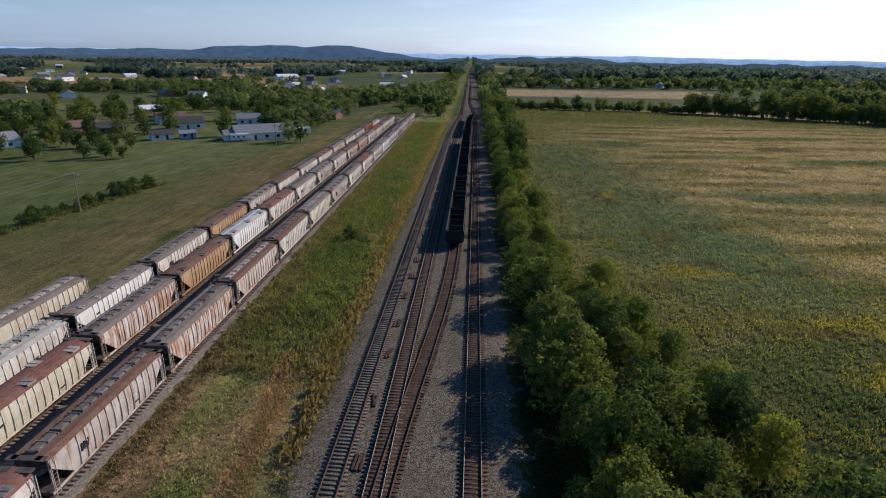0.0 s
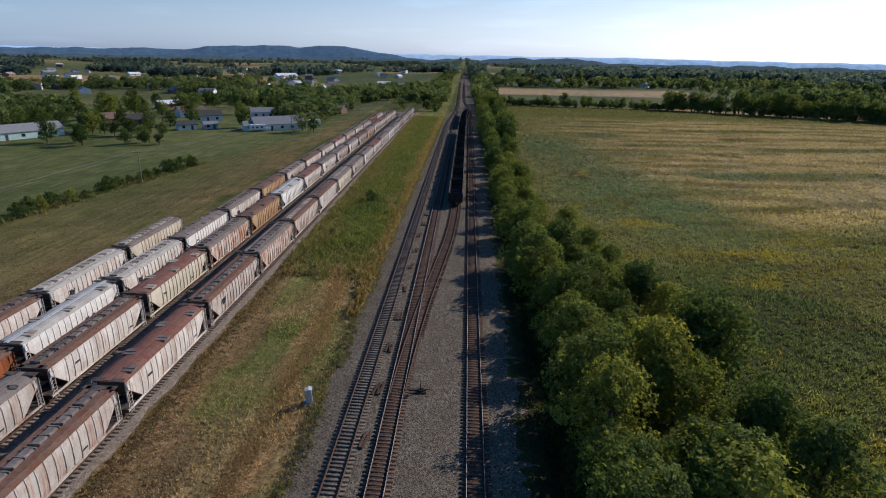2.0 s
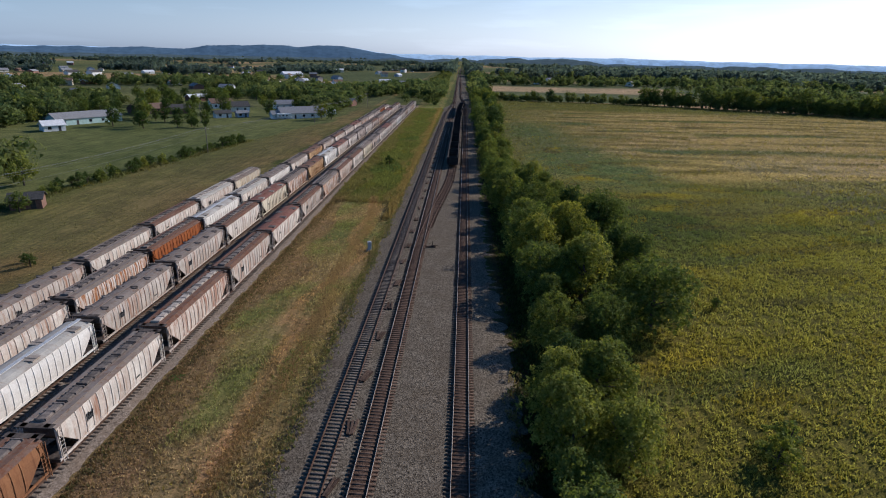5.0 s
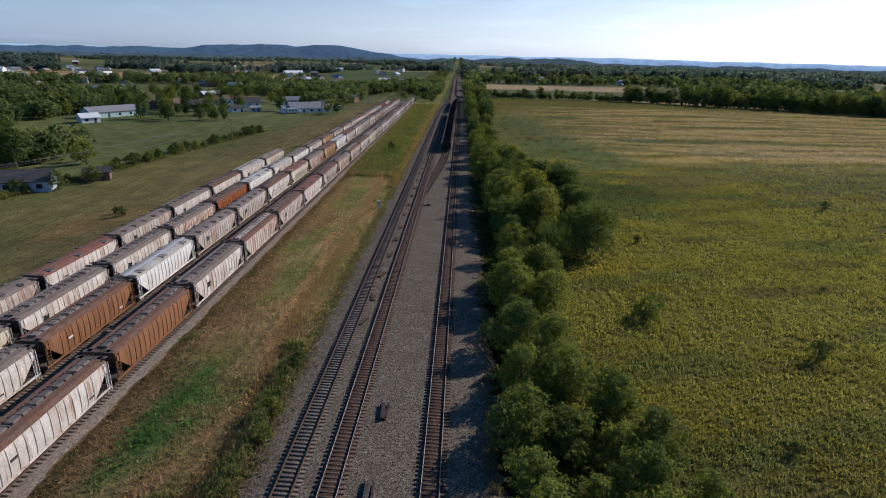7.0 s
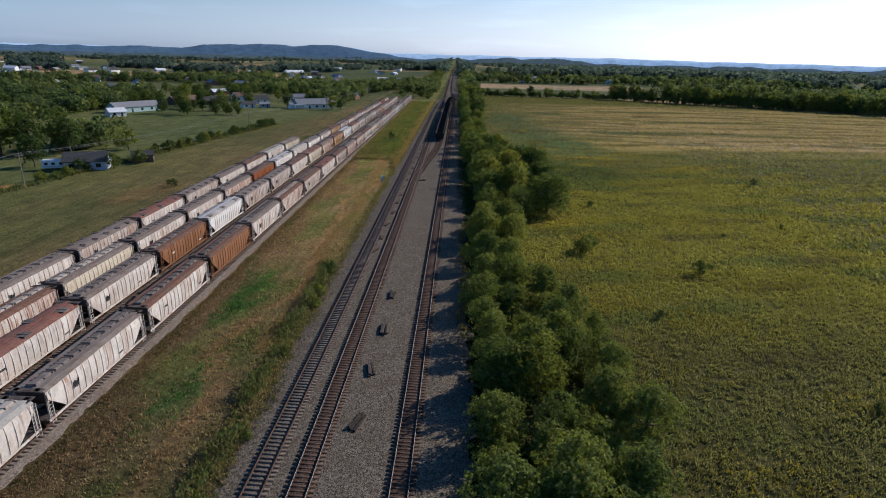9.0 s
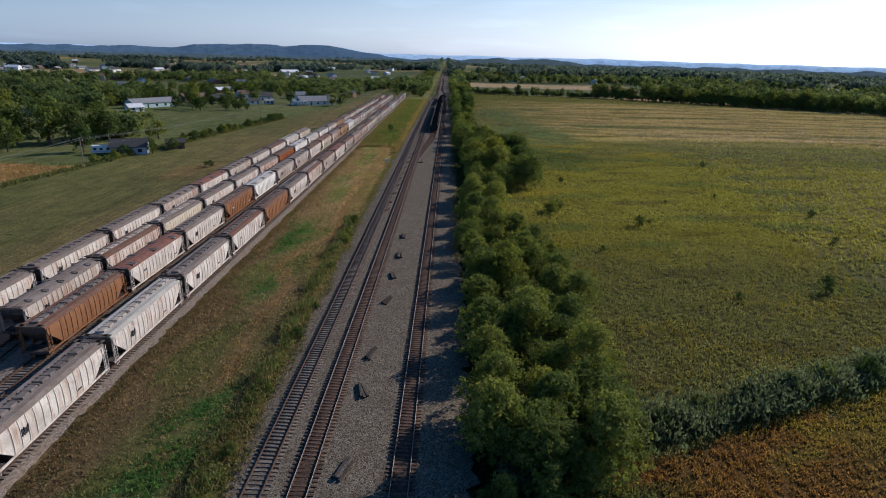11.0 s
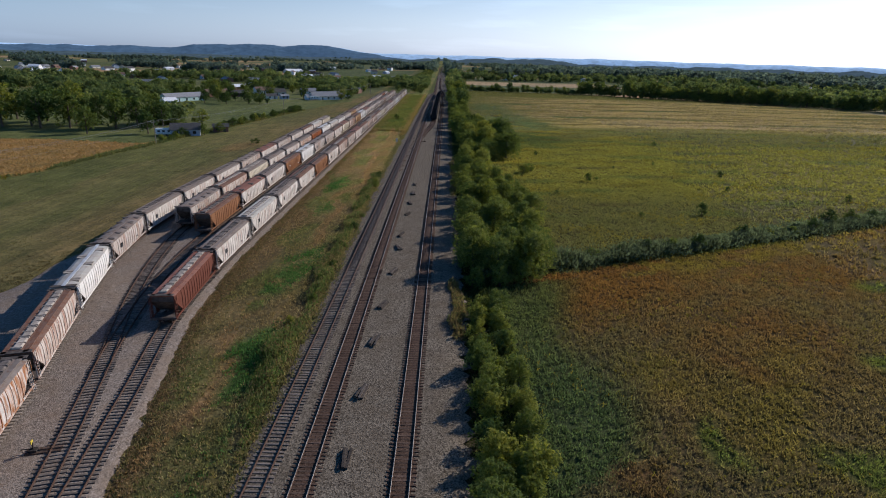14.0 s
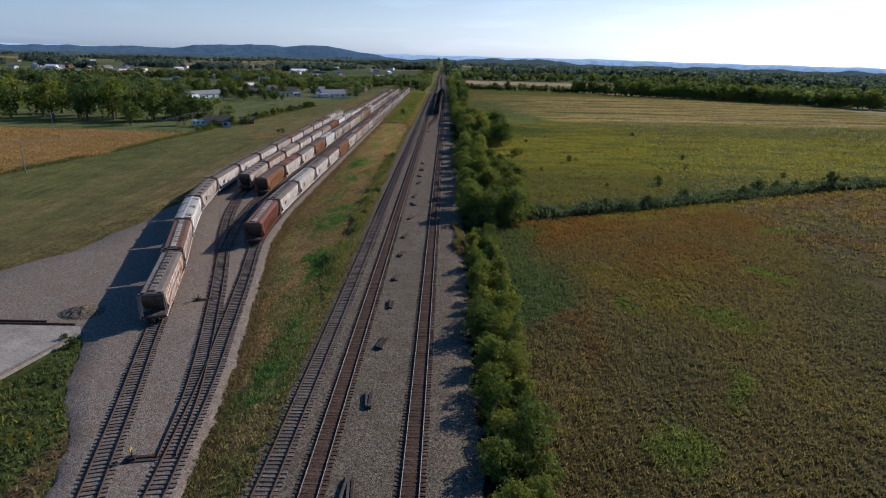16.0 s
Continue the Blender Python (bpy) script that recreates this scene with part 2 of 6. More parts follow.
RUST = (0.25, 0.092, 0.036)
DIRT = (0.26, 0.215, 0.18)
PAINTS = {
    "white": paint_mat("white_car_paint", (0.68, 0.62, 0.55), DIRT, RUST, 0.32, 0.55),
    "bright": paint_mat("bright_white_car_paint", (0.74, 0.71, 0.66), (0.42, 0.37, 0.32), RUST, 0.05, 0.45),
    "grey": paint_mat("grey_car_paint", (0.53, 0.475, 0.42), DIRT, RUST, 0.38, 0.65),
    "cream": paint_mat("cream_car_paint", (0.62, 0.55, 0.42), DIRT, RUST, 0.25, 0.4),
    "streaked": paint_mat("rust_streaked_white_paint", (0.66, 0.60, 0.54), DIRT, (0.30, 0.12, 0.045), 0.62, 0.5),
    "pink": paint_mat("faded_pinkish_paint", (0.63, 0.55, 0.475), DIRT, (0.24, 0.09, 0.045), 0.5, 0.45),
    "tan": paint_mat("tan_rusted_paint", (0.46, 0.31, 0.17), (0.3, 0.2, 0.13), RUST, 0.45, 0.6),
    "orange": paint_mat("orange_rusted_paint", (0.34, 0.108, 0.035), (0.24, 0.09, 0.045), (0.13, 0.042, 0.022), 0.55, 0.7),
    "brown": paint_mat("brown_rusted_paint", (0.27, 0.125, 0.06), (0.2, 0.11, 0.065), (0.13, 0.055, 0.03), 0.4, 0.5),
    "oxide": paint_mat("oxide_red_paint", (0.14, 0.05, 0.033), (0.14, 0.062, 0.045), (0.09, 0.033, 0.024), 0.3, 0.5),
}
ROOFS = {
    "grey_roof": paint_mat("grey_roof_paint", (0.245, 0.205, 0.178), (0.155, 0.125, 0.104), (0.16, 0.08, 0.05), 0.3, 0.8),
    "brown_roof": paint_mat("brown_roof_paint", (0.20, 0.125, 0.095), (0.125, 0.085, 0.066), (0.16, 0.065, 0.036), 0.5, 0.8),
    "red_roof": paint_mat("reddish_roof_paint", (0.25, 0.115, 0.085), (0.16, 0.10, 0.082), (0.14, 0.05, 0.035), 0.4, 0.7),
    "white_roof": paint_mat("white_roof_paint", (0.46, 0.43, 0.38), (0.30, 0.275, 0.24), (0.2, 0.12, 0.08), 0.15, 0.7),
}
HATCH_PALE = mottled_mat("pale_hatch_paint", [(0.3, (0.27, 0.22, 0.18)), (0.7, (0.42, 0.36, 0.30))], 2, 0.8, per_object=0.25)
HATCH_DARK = mottled_mat("dark_hatch_paint", [(0.3, (0.10, 0.085, 0.075)), (0.7, (0.22, 0.18, 0.155))], 2, 0.8, per_object=0.25)
END_DARK = mottled_mat("dark_end_paint", [(0.3, (0.05, 0.04, 0.035)), (0.7, (0.14, 0.115, 0.10))], 1.5, 0.85)

GROUND = ground_mat()
PLANTS = plant_mat("weeds_and_grass")
LEAF_BRIGHT = leaf_mat("yellow_green_leaves", [(0, (0.12, 0.15, 0.036)), (0.5, (0.185, 0.215, 0.052)), (1, (0.28, 0.29, 0.085))], 0.44)
LEAF_MID = leaf_mat("green_leaves", [(0, (0.08, 0.112, 0.03)), (0.5, (0.128, 0.165, 0.044)), (1, (0.205, 0.23, 0.066))], 0.42)
LEAF_DARK = leaf_mat("dark_green_leaves", [(0, (0.04, 0.068, 0.022)), (0.5, (0.07, 0.108, 0.032)), (1, (0.115, 0.15, 0.046))], 0.34)
WOODLAND = plant_mat("woodland_leaves", 0.52)

# ---- building helpers ----
def obj_from_bm(name, bm, material, parent=None, label=""):
    me = bpy.data.meshes.new(name)
    bm.to_mesh(me)
    bm.free()
    me.materials.append(material)
    ob = new(name, me)
    if parent is not None:
        ob.parent = parent
    if label:
        tagged(ob, label)
    return ob


part = obj_from_bm


def box(bm, x0, x1, y0, y1, z0, z1):
    v = [bm.verts.new(p) for p in ((x0, y0, z0), (x1, y0, z0), (x1, y1, z0), (x0, y1, z0), (x0, y0, z1), (x1, y0, z1), (x1, y1, z1), (x0, y1, z1))]
    for f in ((3, 2, 1, 0), (4, 5, 6, 7), (0, 1, 5, 4), (1, 2, 6, 5), (2, 3, 7, 6), (3, 0, 4, 7)):
        bm.faces.new([v[i] for i in f])
    return v


def tube(bm, a, b, r0, r1=None, sides=6):
    """A tapered round bar from a to b."""
    a, b = Vector(a), Vector(b)
    r1 = r0 if r1 is None else r1
    q = (b - a).to_track_quat("Z", "Y").to_matrix()
    ring = []
    for c, r in ((a, r0), (b, r1)):
        ring.append([bm.verts.new(c + q @ Vector((r * math.cos(2 * math.pi * k / sides), r * math.sin(2 * math.pi * k / sides), 0))) for k in range(sides)])
    for k in range(sides):
        bm.faces.new((ring[0][k], ring[0][(k + 1) % sides], ring[1][(k + 1) % sides], ring[1][k]))
    bm.faces.new(ring[0][::-1]), bm.faces.new(ring[1])


def prism(bm, outline, axis, lo, hi):
    """An outline of (a, b) pushed along an axis. axis 'x': points are (y, z); axis 'y': points are (x, z)."""
    def at(p, d):
        return (d, p[0], p[1]) if axis == "x" else (p[0], d, p[1])
    r = [[bm.verts.new(at(p, d)) for p in outline] for d in (lo, hi)]
    n = len(outline)
    for k in range(n):
        bm.faces.new((r[0][k], r[0][(k + 1) % n], r[1][(k + 1) % n], r[1][k]))
    bm.faces.new(r[0][::-1]), bm.faces.new(r[1])
    bmesh.ops.recalc_face_normals(bm, faces=bm.faces)


def mesh_np(name, verts, quads, material, colours=None, layer="plant", tris=False):
    """A mesh straight from arrays: verts (n, 3) and faces of four or three indices."""
    k = 3 if tris else 4
    me = bpy.data.meshes.new(name)
    me.vertices.add(len(verts))
    me.vertices.foreach_set("co", np.asarray(verts, np.float32).ravel())
    me.loops.add(len(quads) * k)
    me.loops.foreach_set("vertex_index", np.asarray(quads, np.int32).ravel())
    me.polygons.add(len(quads))
    me.polygons.foreach_set("loop_start", np.arange(0, len(quads) * k, k, dtype=np.int32))
    me.update(calc_edges=True)
    if colours is not None:
        at = me.color_attributes.new(layer, "FLOAT_COLOR", "POINT")
        at.data.foreach_set("color", np.c_[colours, np.ones(len(colours))].astype(np.float32).ravel())
    me.materials.append(material)
    return me


def thing(name, label, category, group="", m=None):
    e = new(name)
    if m is not None:
        e.matrix_basis = m
    return tagged(e, label, category, group)


rng = np.random.default_rng(7)


def smooth(a, b, x):
    t = np.clip((x - a) / (b - a), 0, 1)
    return t * t * (3 - 2 * t)


def wave(x, y, s, k=0):
    """Cheap smooth noise between about -1 and 1."""
    x, y = np.asarray(x, float) / s, np.asarray(y, float) / s
    return (np.sin(x * 1.3 + 1.7 * np.sin(y * 0.9 + k) + k) + np.sin(y * 1.7 + 1.3 * np.sin(x * 1.1 + 2 * k) + 3 * k)
            + 0.6 * np.sin(x * 2.9 - y * 2.3 + k * 5)) / 2.6


def height(x, y):
    """The lie of the land: the railway on a low bank, fields below it, low swells further off, then ridges."""
    x, y = np.asarray(x, float), np.asarray(y, float)
    z = -0.9 * smooth(5.0, 8.0, x) - 0.25 * smooth(-14.2, -16.5, x) * smooth(-31, -28, x) - 0.08
    z = z - 0.1 * smooth(-29.0, -33.0, x) - 1.0 * smooth(-60, -85, x)
    d = np.hypot(x, y)
    far = smooth(450, 1100, d)
    z = z + far * (4.0 * wave(x, y, 170, 1) + 5.0 * wave(x, y, 420, 2) - 2.0)
    z = z - 11.0 * smooth(1100, 2800, d)
    rail = 1 - smooth(12, 60, np.abs(x + 4 + 0.009 * np.maximum(y - 340, 0)))
    z = z * (1 - far * rail) + far * rail * 0.0
    return z


FENCE = [(-128, -140), (-121, -85), (-112, -44), (-106, 5), (-99, 55), (-92, 103), (-86, 140), (-78, 185), (-66, 215)]
DITCH = [(8, -127), (21, -118), (40, -111), (72, -96.5), (103, -82), (138, -69), (210, -35), (330, 25)]


def along(line, v, axis=1):
    a = np.array(line, float)
    return np.interp(v, a[:, axis], a[:, 1 - axis])


def soil_colour(x, y):
    """Base colours of what grows where."""
    x, y = np.asarray(x, float), np.asarray(y, float)
    jx = x + 3.0 * wave(x, y, 9, 3)
    jy = y + 3.0 * wave(x, y, 11, 4)
    c = np.zeros(x.shape + (3,))

    def lay(w, col):
        nonlocal c
        w = np.clip(w, 0, 1)[..., None]
        c = c * (1 - w) + w * np.array(col)
    lay(np.ones_like(x), (0.075, 0.088, 0.030))
    # mown grass west of the yard, browner near the cars
    left = jx < -56
    lay(left * 1.0, (0.112, 0.116, 0.044))
    lay(left * np.clip(1.7 - 1.7 * np.hypot((jx + 72) / 9, (jy - 2) / 16), 0, 0.85), (0.21, 0.13, 0.055))
    lay(left * np.clip(1.5 - 1.5 * np.hypot((jx + 64) / 7, (jy + 95) / 40), 0, 0.8) * (0.6 + 0.5 * wave(x, y, 5, 62)), (0.20, 0.145, 0.07))
    lay(left * smooth(-80, -60, jx) * (0.6 + 0.5 * wave(x, y, 14, 5)), (0.175, 0.125, 0.062))
    lay(left * (0.5 + 0.5 * wave(x * 3.0, y * 0.3, 16, 6)) * 0.75 * (jx > -92), (0.150, 0.125, 0.058))
    fx = along(FENCE, y)
    lay((jx < fx) * 1.0, (0.104, 0.122, 0.048))
    lay((jx < fx - 1) * (jy < 8) * (jy > -150), (0.29, 0.18, 0.072))
    # strip between yard and main line
    strip = (x > -31) & (x < -13)
    w1 = wave(x, y, 7, 7)
    lay(strip * 1.0, (0.205, 0.155, 0.080))
    lay(strip * np.clip(0.5 + 0.9 * w1 + 0.5 * wave(x, y, 2.3, 48), 0, 1), (0.128, 0.132, 0.048))
    lay(strip * smooth(54, 66, jy), (0.112, 0.124, 0.036))
    lay(strip * smooth(54, 66, jy) * np.clip(1.4 * wave(x, y, 6, 49) - 0.5, 0, 0.5), (0.138, 0.118, 0.052))
    lay(strip * smooth(54, 66, jy) * np.clip(1.6 * wave(x, y, 8, 50) - 0.5, 0, 0.8), (0.082, 0.112, 0.036))
    lay(strip * (np.abs(jx + 19.5 - 0.01 * y) < 1.0) * (jy < 60) * 0.8, (0.25, 0.155, 0.08))
    lay(strip * (np.abs(jx + 15.6) < 1.0) * 0.6, (0.20, 0.145, 0.065))
    lay(strip * (jx < -26.4) * (0.85 - 0.5 * smooth(40, 70, y)), (0.165, 0.112, 0.066))
    rib = np.clip(wave(x * 1.2, y * 0.5, 5, 45) * 2 + 0.25, 0, 1) * (np.abs(jx + 21.5 + 0.09 * (y + 110)) < 2.4) * (y < -25)
    lay(strip * np.clip(rib * (0.75 + 0.8 * wave(x, y, 1.6, 60)), 0, 0.85), (0.062, 0.135, 0.036))
    damp = np.where(strip, 0.80 + 0.42 * smooth(-110, 10, y), 1.0)
    c = c * damp[..., None]
    # meadow east of the line
    field = x > 5
    dy = along(DITCH, x, 0)

    def blob(cx, cy, rx, ry):
        return np.clip(1.7 - 1.7 * np.hypot((jx + 3 * wave(x, y, 4, 51) - cx) / rx, (jy + 3 * wave(x, y, 5, 52) - cy) / ry), 0, 1)
    fine = wave(x, y, 1.7, 53)
    lay(field * 1.0, (0.112, 0.108, 0.040))
    lay(field * smooth(-75, -45, jy) * (1 - smooth(25, 60, jy)) * 0.85, (0.168, 0.157, 0.034))
    lay(field * smooth(40, 85, jy) * 0.9, (0.138, 0.134, 0.056))
    # long grass, pale and dry, combed by the wind into bands
    tan = smooth(78, 108, jy - 0.06 * (x - 80)) * smooth(18, 76, jx + 14 * wave(x * 0.4, y * 1.5, 12, 54)) * (1 - smooth(300, 335, jy))
    lay(field * tan, (0.31, 0.24, 0.12))
    lay(field * tan * np.clip(1.9 * wave(x * 0.35, y * 2.2, 9, 55), 0, 0.85), (0.160, 0.132, 0.060))
    lay(field * tan * np.clip(2.2 * wave(x * 0.3, y * 1.8, 14, 56) - 0.6, 0, 0.85), (0.098, 0.110, 0.046))
    lay(field * smooth(300, 340, jy) * 0.9, (0.128, 0.126, 0.044))
    # green stretches, brown hollows and goldenrod
    for g in ((40, 128, 22, 58), (52, 100, 17, 22), (34, 205, 20, 40), (78, 150, 16, 9), (60, 240, 18, 12)):
        lay(field * blob(*g) * (0.75 + 0.3 * fine), (0.088, 0.120, 0.058))
    for g in ((33, 146, 7, 9), (120, 235, 14, 9), (96, 190, 10, 5), (37, 112, 5, 5)):
        lay(field * blob(*g) * 0.8, (0.092, 0.080, 0.036))
    for g in ((42, 44, 19, 26), (30, 30, 9, 20)):
        lay(field * blob(*g) * 0.95, (0.064, 0.082, 0.030))
    for g in ((39, 92, 8, 4), (52, 72, 13, 6), (70, 82, 12, 4), (36, 150, 6, 5), (97, 210, 9, 4), (47, 61, 6, 4), (90, 60, 16, 8), (34, 20, 9, 6), (30, -14, 9, 9)):
        lay(field * blob(*g) * (0.7 + 0.4 * fine), (0.205, 0.168, 0.026))
    lay(field * np.clip(wave(x, y * 1.6, 21, 9) * 1.8 - 0.7, 0, 1) * (jy < 60), (0.165, 0.148, 0.028))
    lay(field * np.clip(wave(x * 0.6, y * 1.8, 10, 57) * 1.8 - 0.5, 0, 0.7) * (jy < 90), (0.092, 0.108, 0.036))
    lay(field * np.clip(wave(x * 0.7, y * 2.6, 9, 14) * 2.0 - 0.9, 0, 0.6) * (jy > dy), (0.082, 0.072, 0.032))
    # ripening crop south of the ditch
    crop = field * (jy < dy - 2)
    lay(crop * 1.0, (0.134, 0.106, 0.048))
    lay(crop * (1 - smooth(14, 62, dy - jy)) * np.clip(0.62 + 0.7 * wave(x * 0.8, y, 13, 10) + 0.3 * fine, 0, 1), (0.168, 0.092, 0.030))
    lay(crop * np.clip(1.5 * wave(x * 0.8, y * 0.6, 7, 58) - 0.35, 0, 0.75), (0.150, 0.122, 0.032))
    lay(crop * smooth(14, 40, dy - jy) * np.clip(0.2 + wave(x, y * 0.7, 11, 11), 0, 0.85), (0.100, 0.094, 0.050))
    for g in ((31, -164, 3.4, 6), (46, -170, 4, 7), (37, -186, 3, 5), (60, -150, 6, 5), (78, -120, 7, 5), (27, -196, 3, 7)):
        lay(crop * blob(*g) * 0.8, (0.105, 0.138, 0.030))
    for g in ((22, -170, 2.5, 13), (52, -139, 9, 6), (84, -128, 9, 7), (40, -150, 5, 4)):
        lay(crop * blob(*g) * 0.4, (0.155, 0.075, 0.030))
    lay(crop * (dy - jy < 9) * (x > 34) * np.clip(0.4 + fine, 0, 0.8), (0.175, 0.140, 0.030))
    lay(field * (jy < dy - 5) * (jy > dy - 50) * (1 - smooth(18, 27, jx)) * 0.75, (0.062, 0.105, 0.040))
    c = np.where((crop > 0)[..., None], c * 0.88, c)
    # soil below the tree row, painted dark for the shade of the trees
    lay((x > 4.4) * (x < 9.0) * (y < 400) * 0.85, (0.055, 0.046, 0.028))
    # farther land in fields
    d = np.hypot(x, y)
    fx2 = np.floor((x + 60 * wave(x, y, 300, 12)) / 190) * 12.9898 + np.floor((y + 50 * wave(x, y, 260, 13)) / 130) * 78.233
    r = np.modf(np.abs(np.sin(fx2) * 43758.5))[0]
    farm = smooth(2, 8, y - np.interp(x, [19, 138, 231, 372, 580, 700], [402, 388, 345, 264, 152, 100])) * (x > 8) + smooth(260, 330, y) * (x <= -60) + (x < -330) + (x > 640)
    farm = np.clip(farm, 0, 1)
    lay(farm * 1.0, (0.094, 0.106, 0.048))
    lay(farm * (r > 0.55), (0.135, 0.142, 0.060))
    lay(farm * (r > 0.80), (0.30, 0.21, 0.115))
    lay(farm * (r < 0.25), (0.078, 0.098, 0.044))
    lay((x > 24) * (x < 232) * (y > 525) * (y < 612) * 1.0, (0.33, 0.245, 0.15))
    return c


# ---- ground ----
def ground_axis(lo, hi, step, reach, growth=1.17):
    a = list(np.arange(lo, hi + 0.1, step))
    s, v = step, a[-1]
    while v < reach:
        s *= growth
        v += s
        a.append(v)
    s, v = step, a[0]
    while v > -reach:
        s *= growth
        v -= s
        a.insert(0, v)
    return np.array(a)


gx = ground_axis(-150, 170, 2.0, 4700)
gy = ground_axis(-230, 420, 2.0, 4700)
X, Y = np.meshgrid(gx, gy)
Z = height(X, Y)
idx = np.arange(X.size).reshape(X.shape)
q = np.stack([idx[:-1, :-1], idx[:-1, 1:], idx[1:, 1:], idx[1:, :-1]], -1).reshape(-1, 4)
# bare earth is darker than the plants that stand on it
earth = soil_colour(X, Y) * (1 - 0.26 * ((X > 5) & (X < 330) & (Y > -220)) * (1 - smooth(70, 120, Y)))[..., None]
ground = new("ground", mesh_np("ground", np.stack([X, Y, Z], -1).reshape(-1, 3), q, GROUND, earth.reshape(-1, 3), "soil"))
tagged(ground, "grassy ground with mown turf, weedy meadow and fields", "ground", kind="structure")


def bed(name, path_l, path_r, crown, material, label, ys, slope=1.3, drop=0.6, bottom_jit=0.35):
    """A ballast bed with a ragged sloping shoulder at both sides; path_l and path_r give its edges at each y."""
    verts, quads = [], []
    for i, y in enumerate(ys):
        l, r = path_l(y), path_r(y)
        jl, jr = bottom_jit * rng.normal(), bottom_jit * rng.normal()
        xs = [l - slope + jl, l] + [l + (r - l) * k / 6 for k in range(1, 6)] + [r, r + slope + jr]
        zs = [-drop, 0, *[0.015 * rng.normal() for _ in range(5)], 0, -drop]
        verts += [(a, y, crown + b) for a, b in zip(xs, zs)]
    n = 9
    for i in range(len(ys) - 1):
        quads += [(i * n + k, i * n + k + 1, (i + 1) * n + k + 1, (i + 1) * n + k) for k in range(n - 1)]
    ob = new(name, mesh_np(name, np.array(verts), quads, material))
    return tagged(ob, label, "ballast", kind="structure")


def bed_west(y):
    return -12.5 + 0.006 * max(0, y - 100) - 1.6 * smooth(-170, -40, y) + 4.6 * smooth(300, 345, y) - 0.009 * max(y - 340, 0)


def bed_east(y):
    return 4.1 + 1.4 * smooth(20, -40, y) - 0.2 * smooth(250, 350, y) - 0.009 * max(y - 340, 0)


bed("ballast_bed", bed_west, bed_east, 0.0, GRAVEL, "grey crushed stone ballast under the main tracks",
    np.r_[np.arange(-300, 420, 0.8), np.arange(420, 1500, 20)], 1.5, 0.34, 0.4)


def yard_west(y):
    a = -57.0 + 0.8 * math.sin(y * 0.2)
    return float(np.interp(y, [-240, -205, -190, -179, -176, -166, -150, -139, -120, -95, -70, 60, 80, 120], [-17, -27.5, -35.5, -41.5, -76, -68, -60.5, -58.5, -57.5, -57, -56.5, -56.5, -52, -50])) + 0.5 * math.sin(y * 0.37)


def yard_east(y):
    return float(np.interp(y, [-240, -205, -190, -178, -160, -143, -120, 0, 330], [-10.5, -17.9, -20.0, -22.2, -25.7, -29.3, -30.9, -31.0, -30.4])) + 0.1 * math.sin(y * 0.6)


bed("yard_ballast", yard_west, yard_east, -0.02, YARD, "brownish gravel of the freight yard", np.arange(-232, 318, 0.8), 0.6, 0.3, 0.2)


# ---- tracks ----
def line_path(points, step=2.4):
    """A smooth line through points, sampled evenly: (n, 2) places and (n, 2) directions."""
    p = np.array(points, float)
    q = [p[0]]
    for i in range(len(p) - 1):
        a, b, c, d = p[max(i - 1, 0)], p[i], p[i + 1], p[min(i + 2, len(p) - 1)]
        n = max(2, int(np.hypot(*(c - b)) / step))
        la, lb, lc = max(np.hypot(*(b - a)), 1e-6), np.hypot(*(c - b)), max(np.hypot(*(d - c)), 1e-6)
        mb = (c - a) / (la + lb) * lb if i else (c - b)
        mc = (d - b) / (lb + lc) * lb if i + 2 < len(p) else (c - b)
        for t in np.linspace(0, 1, n + 1)[1:]:
            h = (2 * t**3 - 3 * t**2 + 1, t**3 - 2 * t**2 + t, -2 * t**3 + 3 * t**2, t**3 - t**2)
            q.append(h[0] * b + h[1] * mb + h[2] * c + h[3] * mc)
    q = np.array(q)
    s = np.r_[0, np.cumsum(np.hypot(*np.diff(q, axis=0).T))]
    return q, s


def on_path(path, d):
    q, s = path
    x, y = np.interp(d, s, q[:, 0]), np.interp(d, s, q[:, 1])
    x1, y1 = np.interp(d + 0.5, s, q[:, 0]), np.interp(d + 0.5, s, q[:, 1])
    x0, y0 = np.interp(d - 0.5, s, q[:, 0]), np.interp(d - 0.5, s, q[:, 1])
    return x, y, math.atan2(-(x1 - x0), y1 - y0)


RAIL_PROFILE = [(-0.07, 0.0), (0.07, 0.0), (0.07, 0.025), (0.016, 0.045), (0.016, 0.125), (0.037, 0.135), (0.037, 0.17), (-0.037, 0.17), (-0.037, 0.135), (-0.016, 0.125), (-0.016, 0.045), (-0.07, 0.025)]


def rail_mesh(path, offset, z, top):
    q, s = path
    d = np.gradient(q, axis=0)
    d /= np.hypot(d[:, 0], d[:, 1])[:, None]
    nrm = np.c_[d[:, 1], -d[:, 0]]
    prof = np.array(RAIL_PROFILE)
    n, k = len(q), len(prof)
    v = np.zeros((n, k, 3))
    v[:, :, :2] = q[:, None] + nrm[:, None] * (offset + prof[None, :, :1])
    v[:, :, 2] = z + prof[None, :, 1]
    i = np.arange(n * k).reshape(n, k)
    faces = np.stack([i[:-1], np.roll(i[:-1], -1, 1), np.roll(i[1:], -1, 1), i[1:]], -1).reshape(-1, 4)
    me = mesh_np("rail", v.reshape(-1, 3), faces, RAIL_RUST)
    me.materials.append(top)
    top_face = np.tile((np.arange(k) == 6), n - 1).astype(np.int32)
    me.polygons.foreach_set("material_index", top_face)
    return me


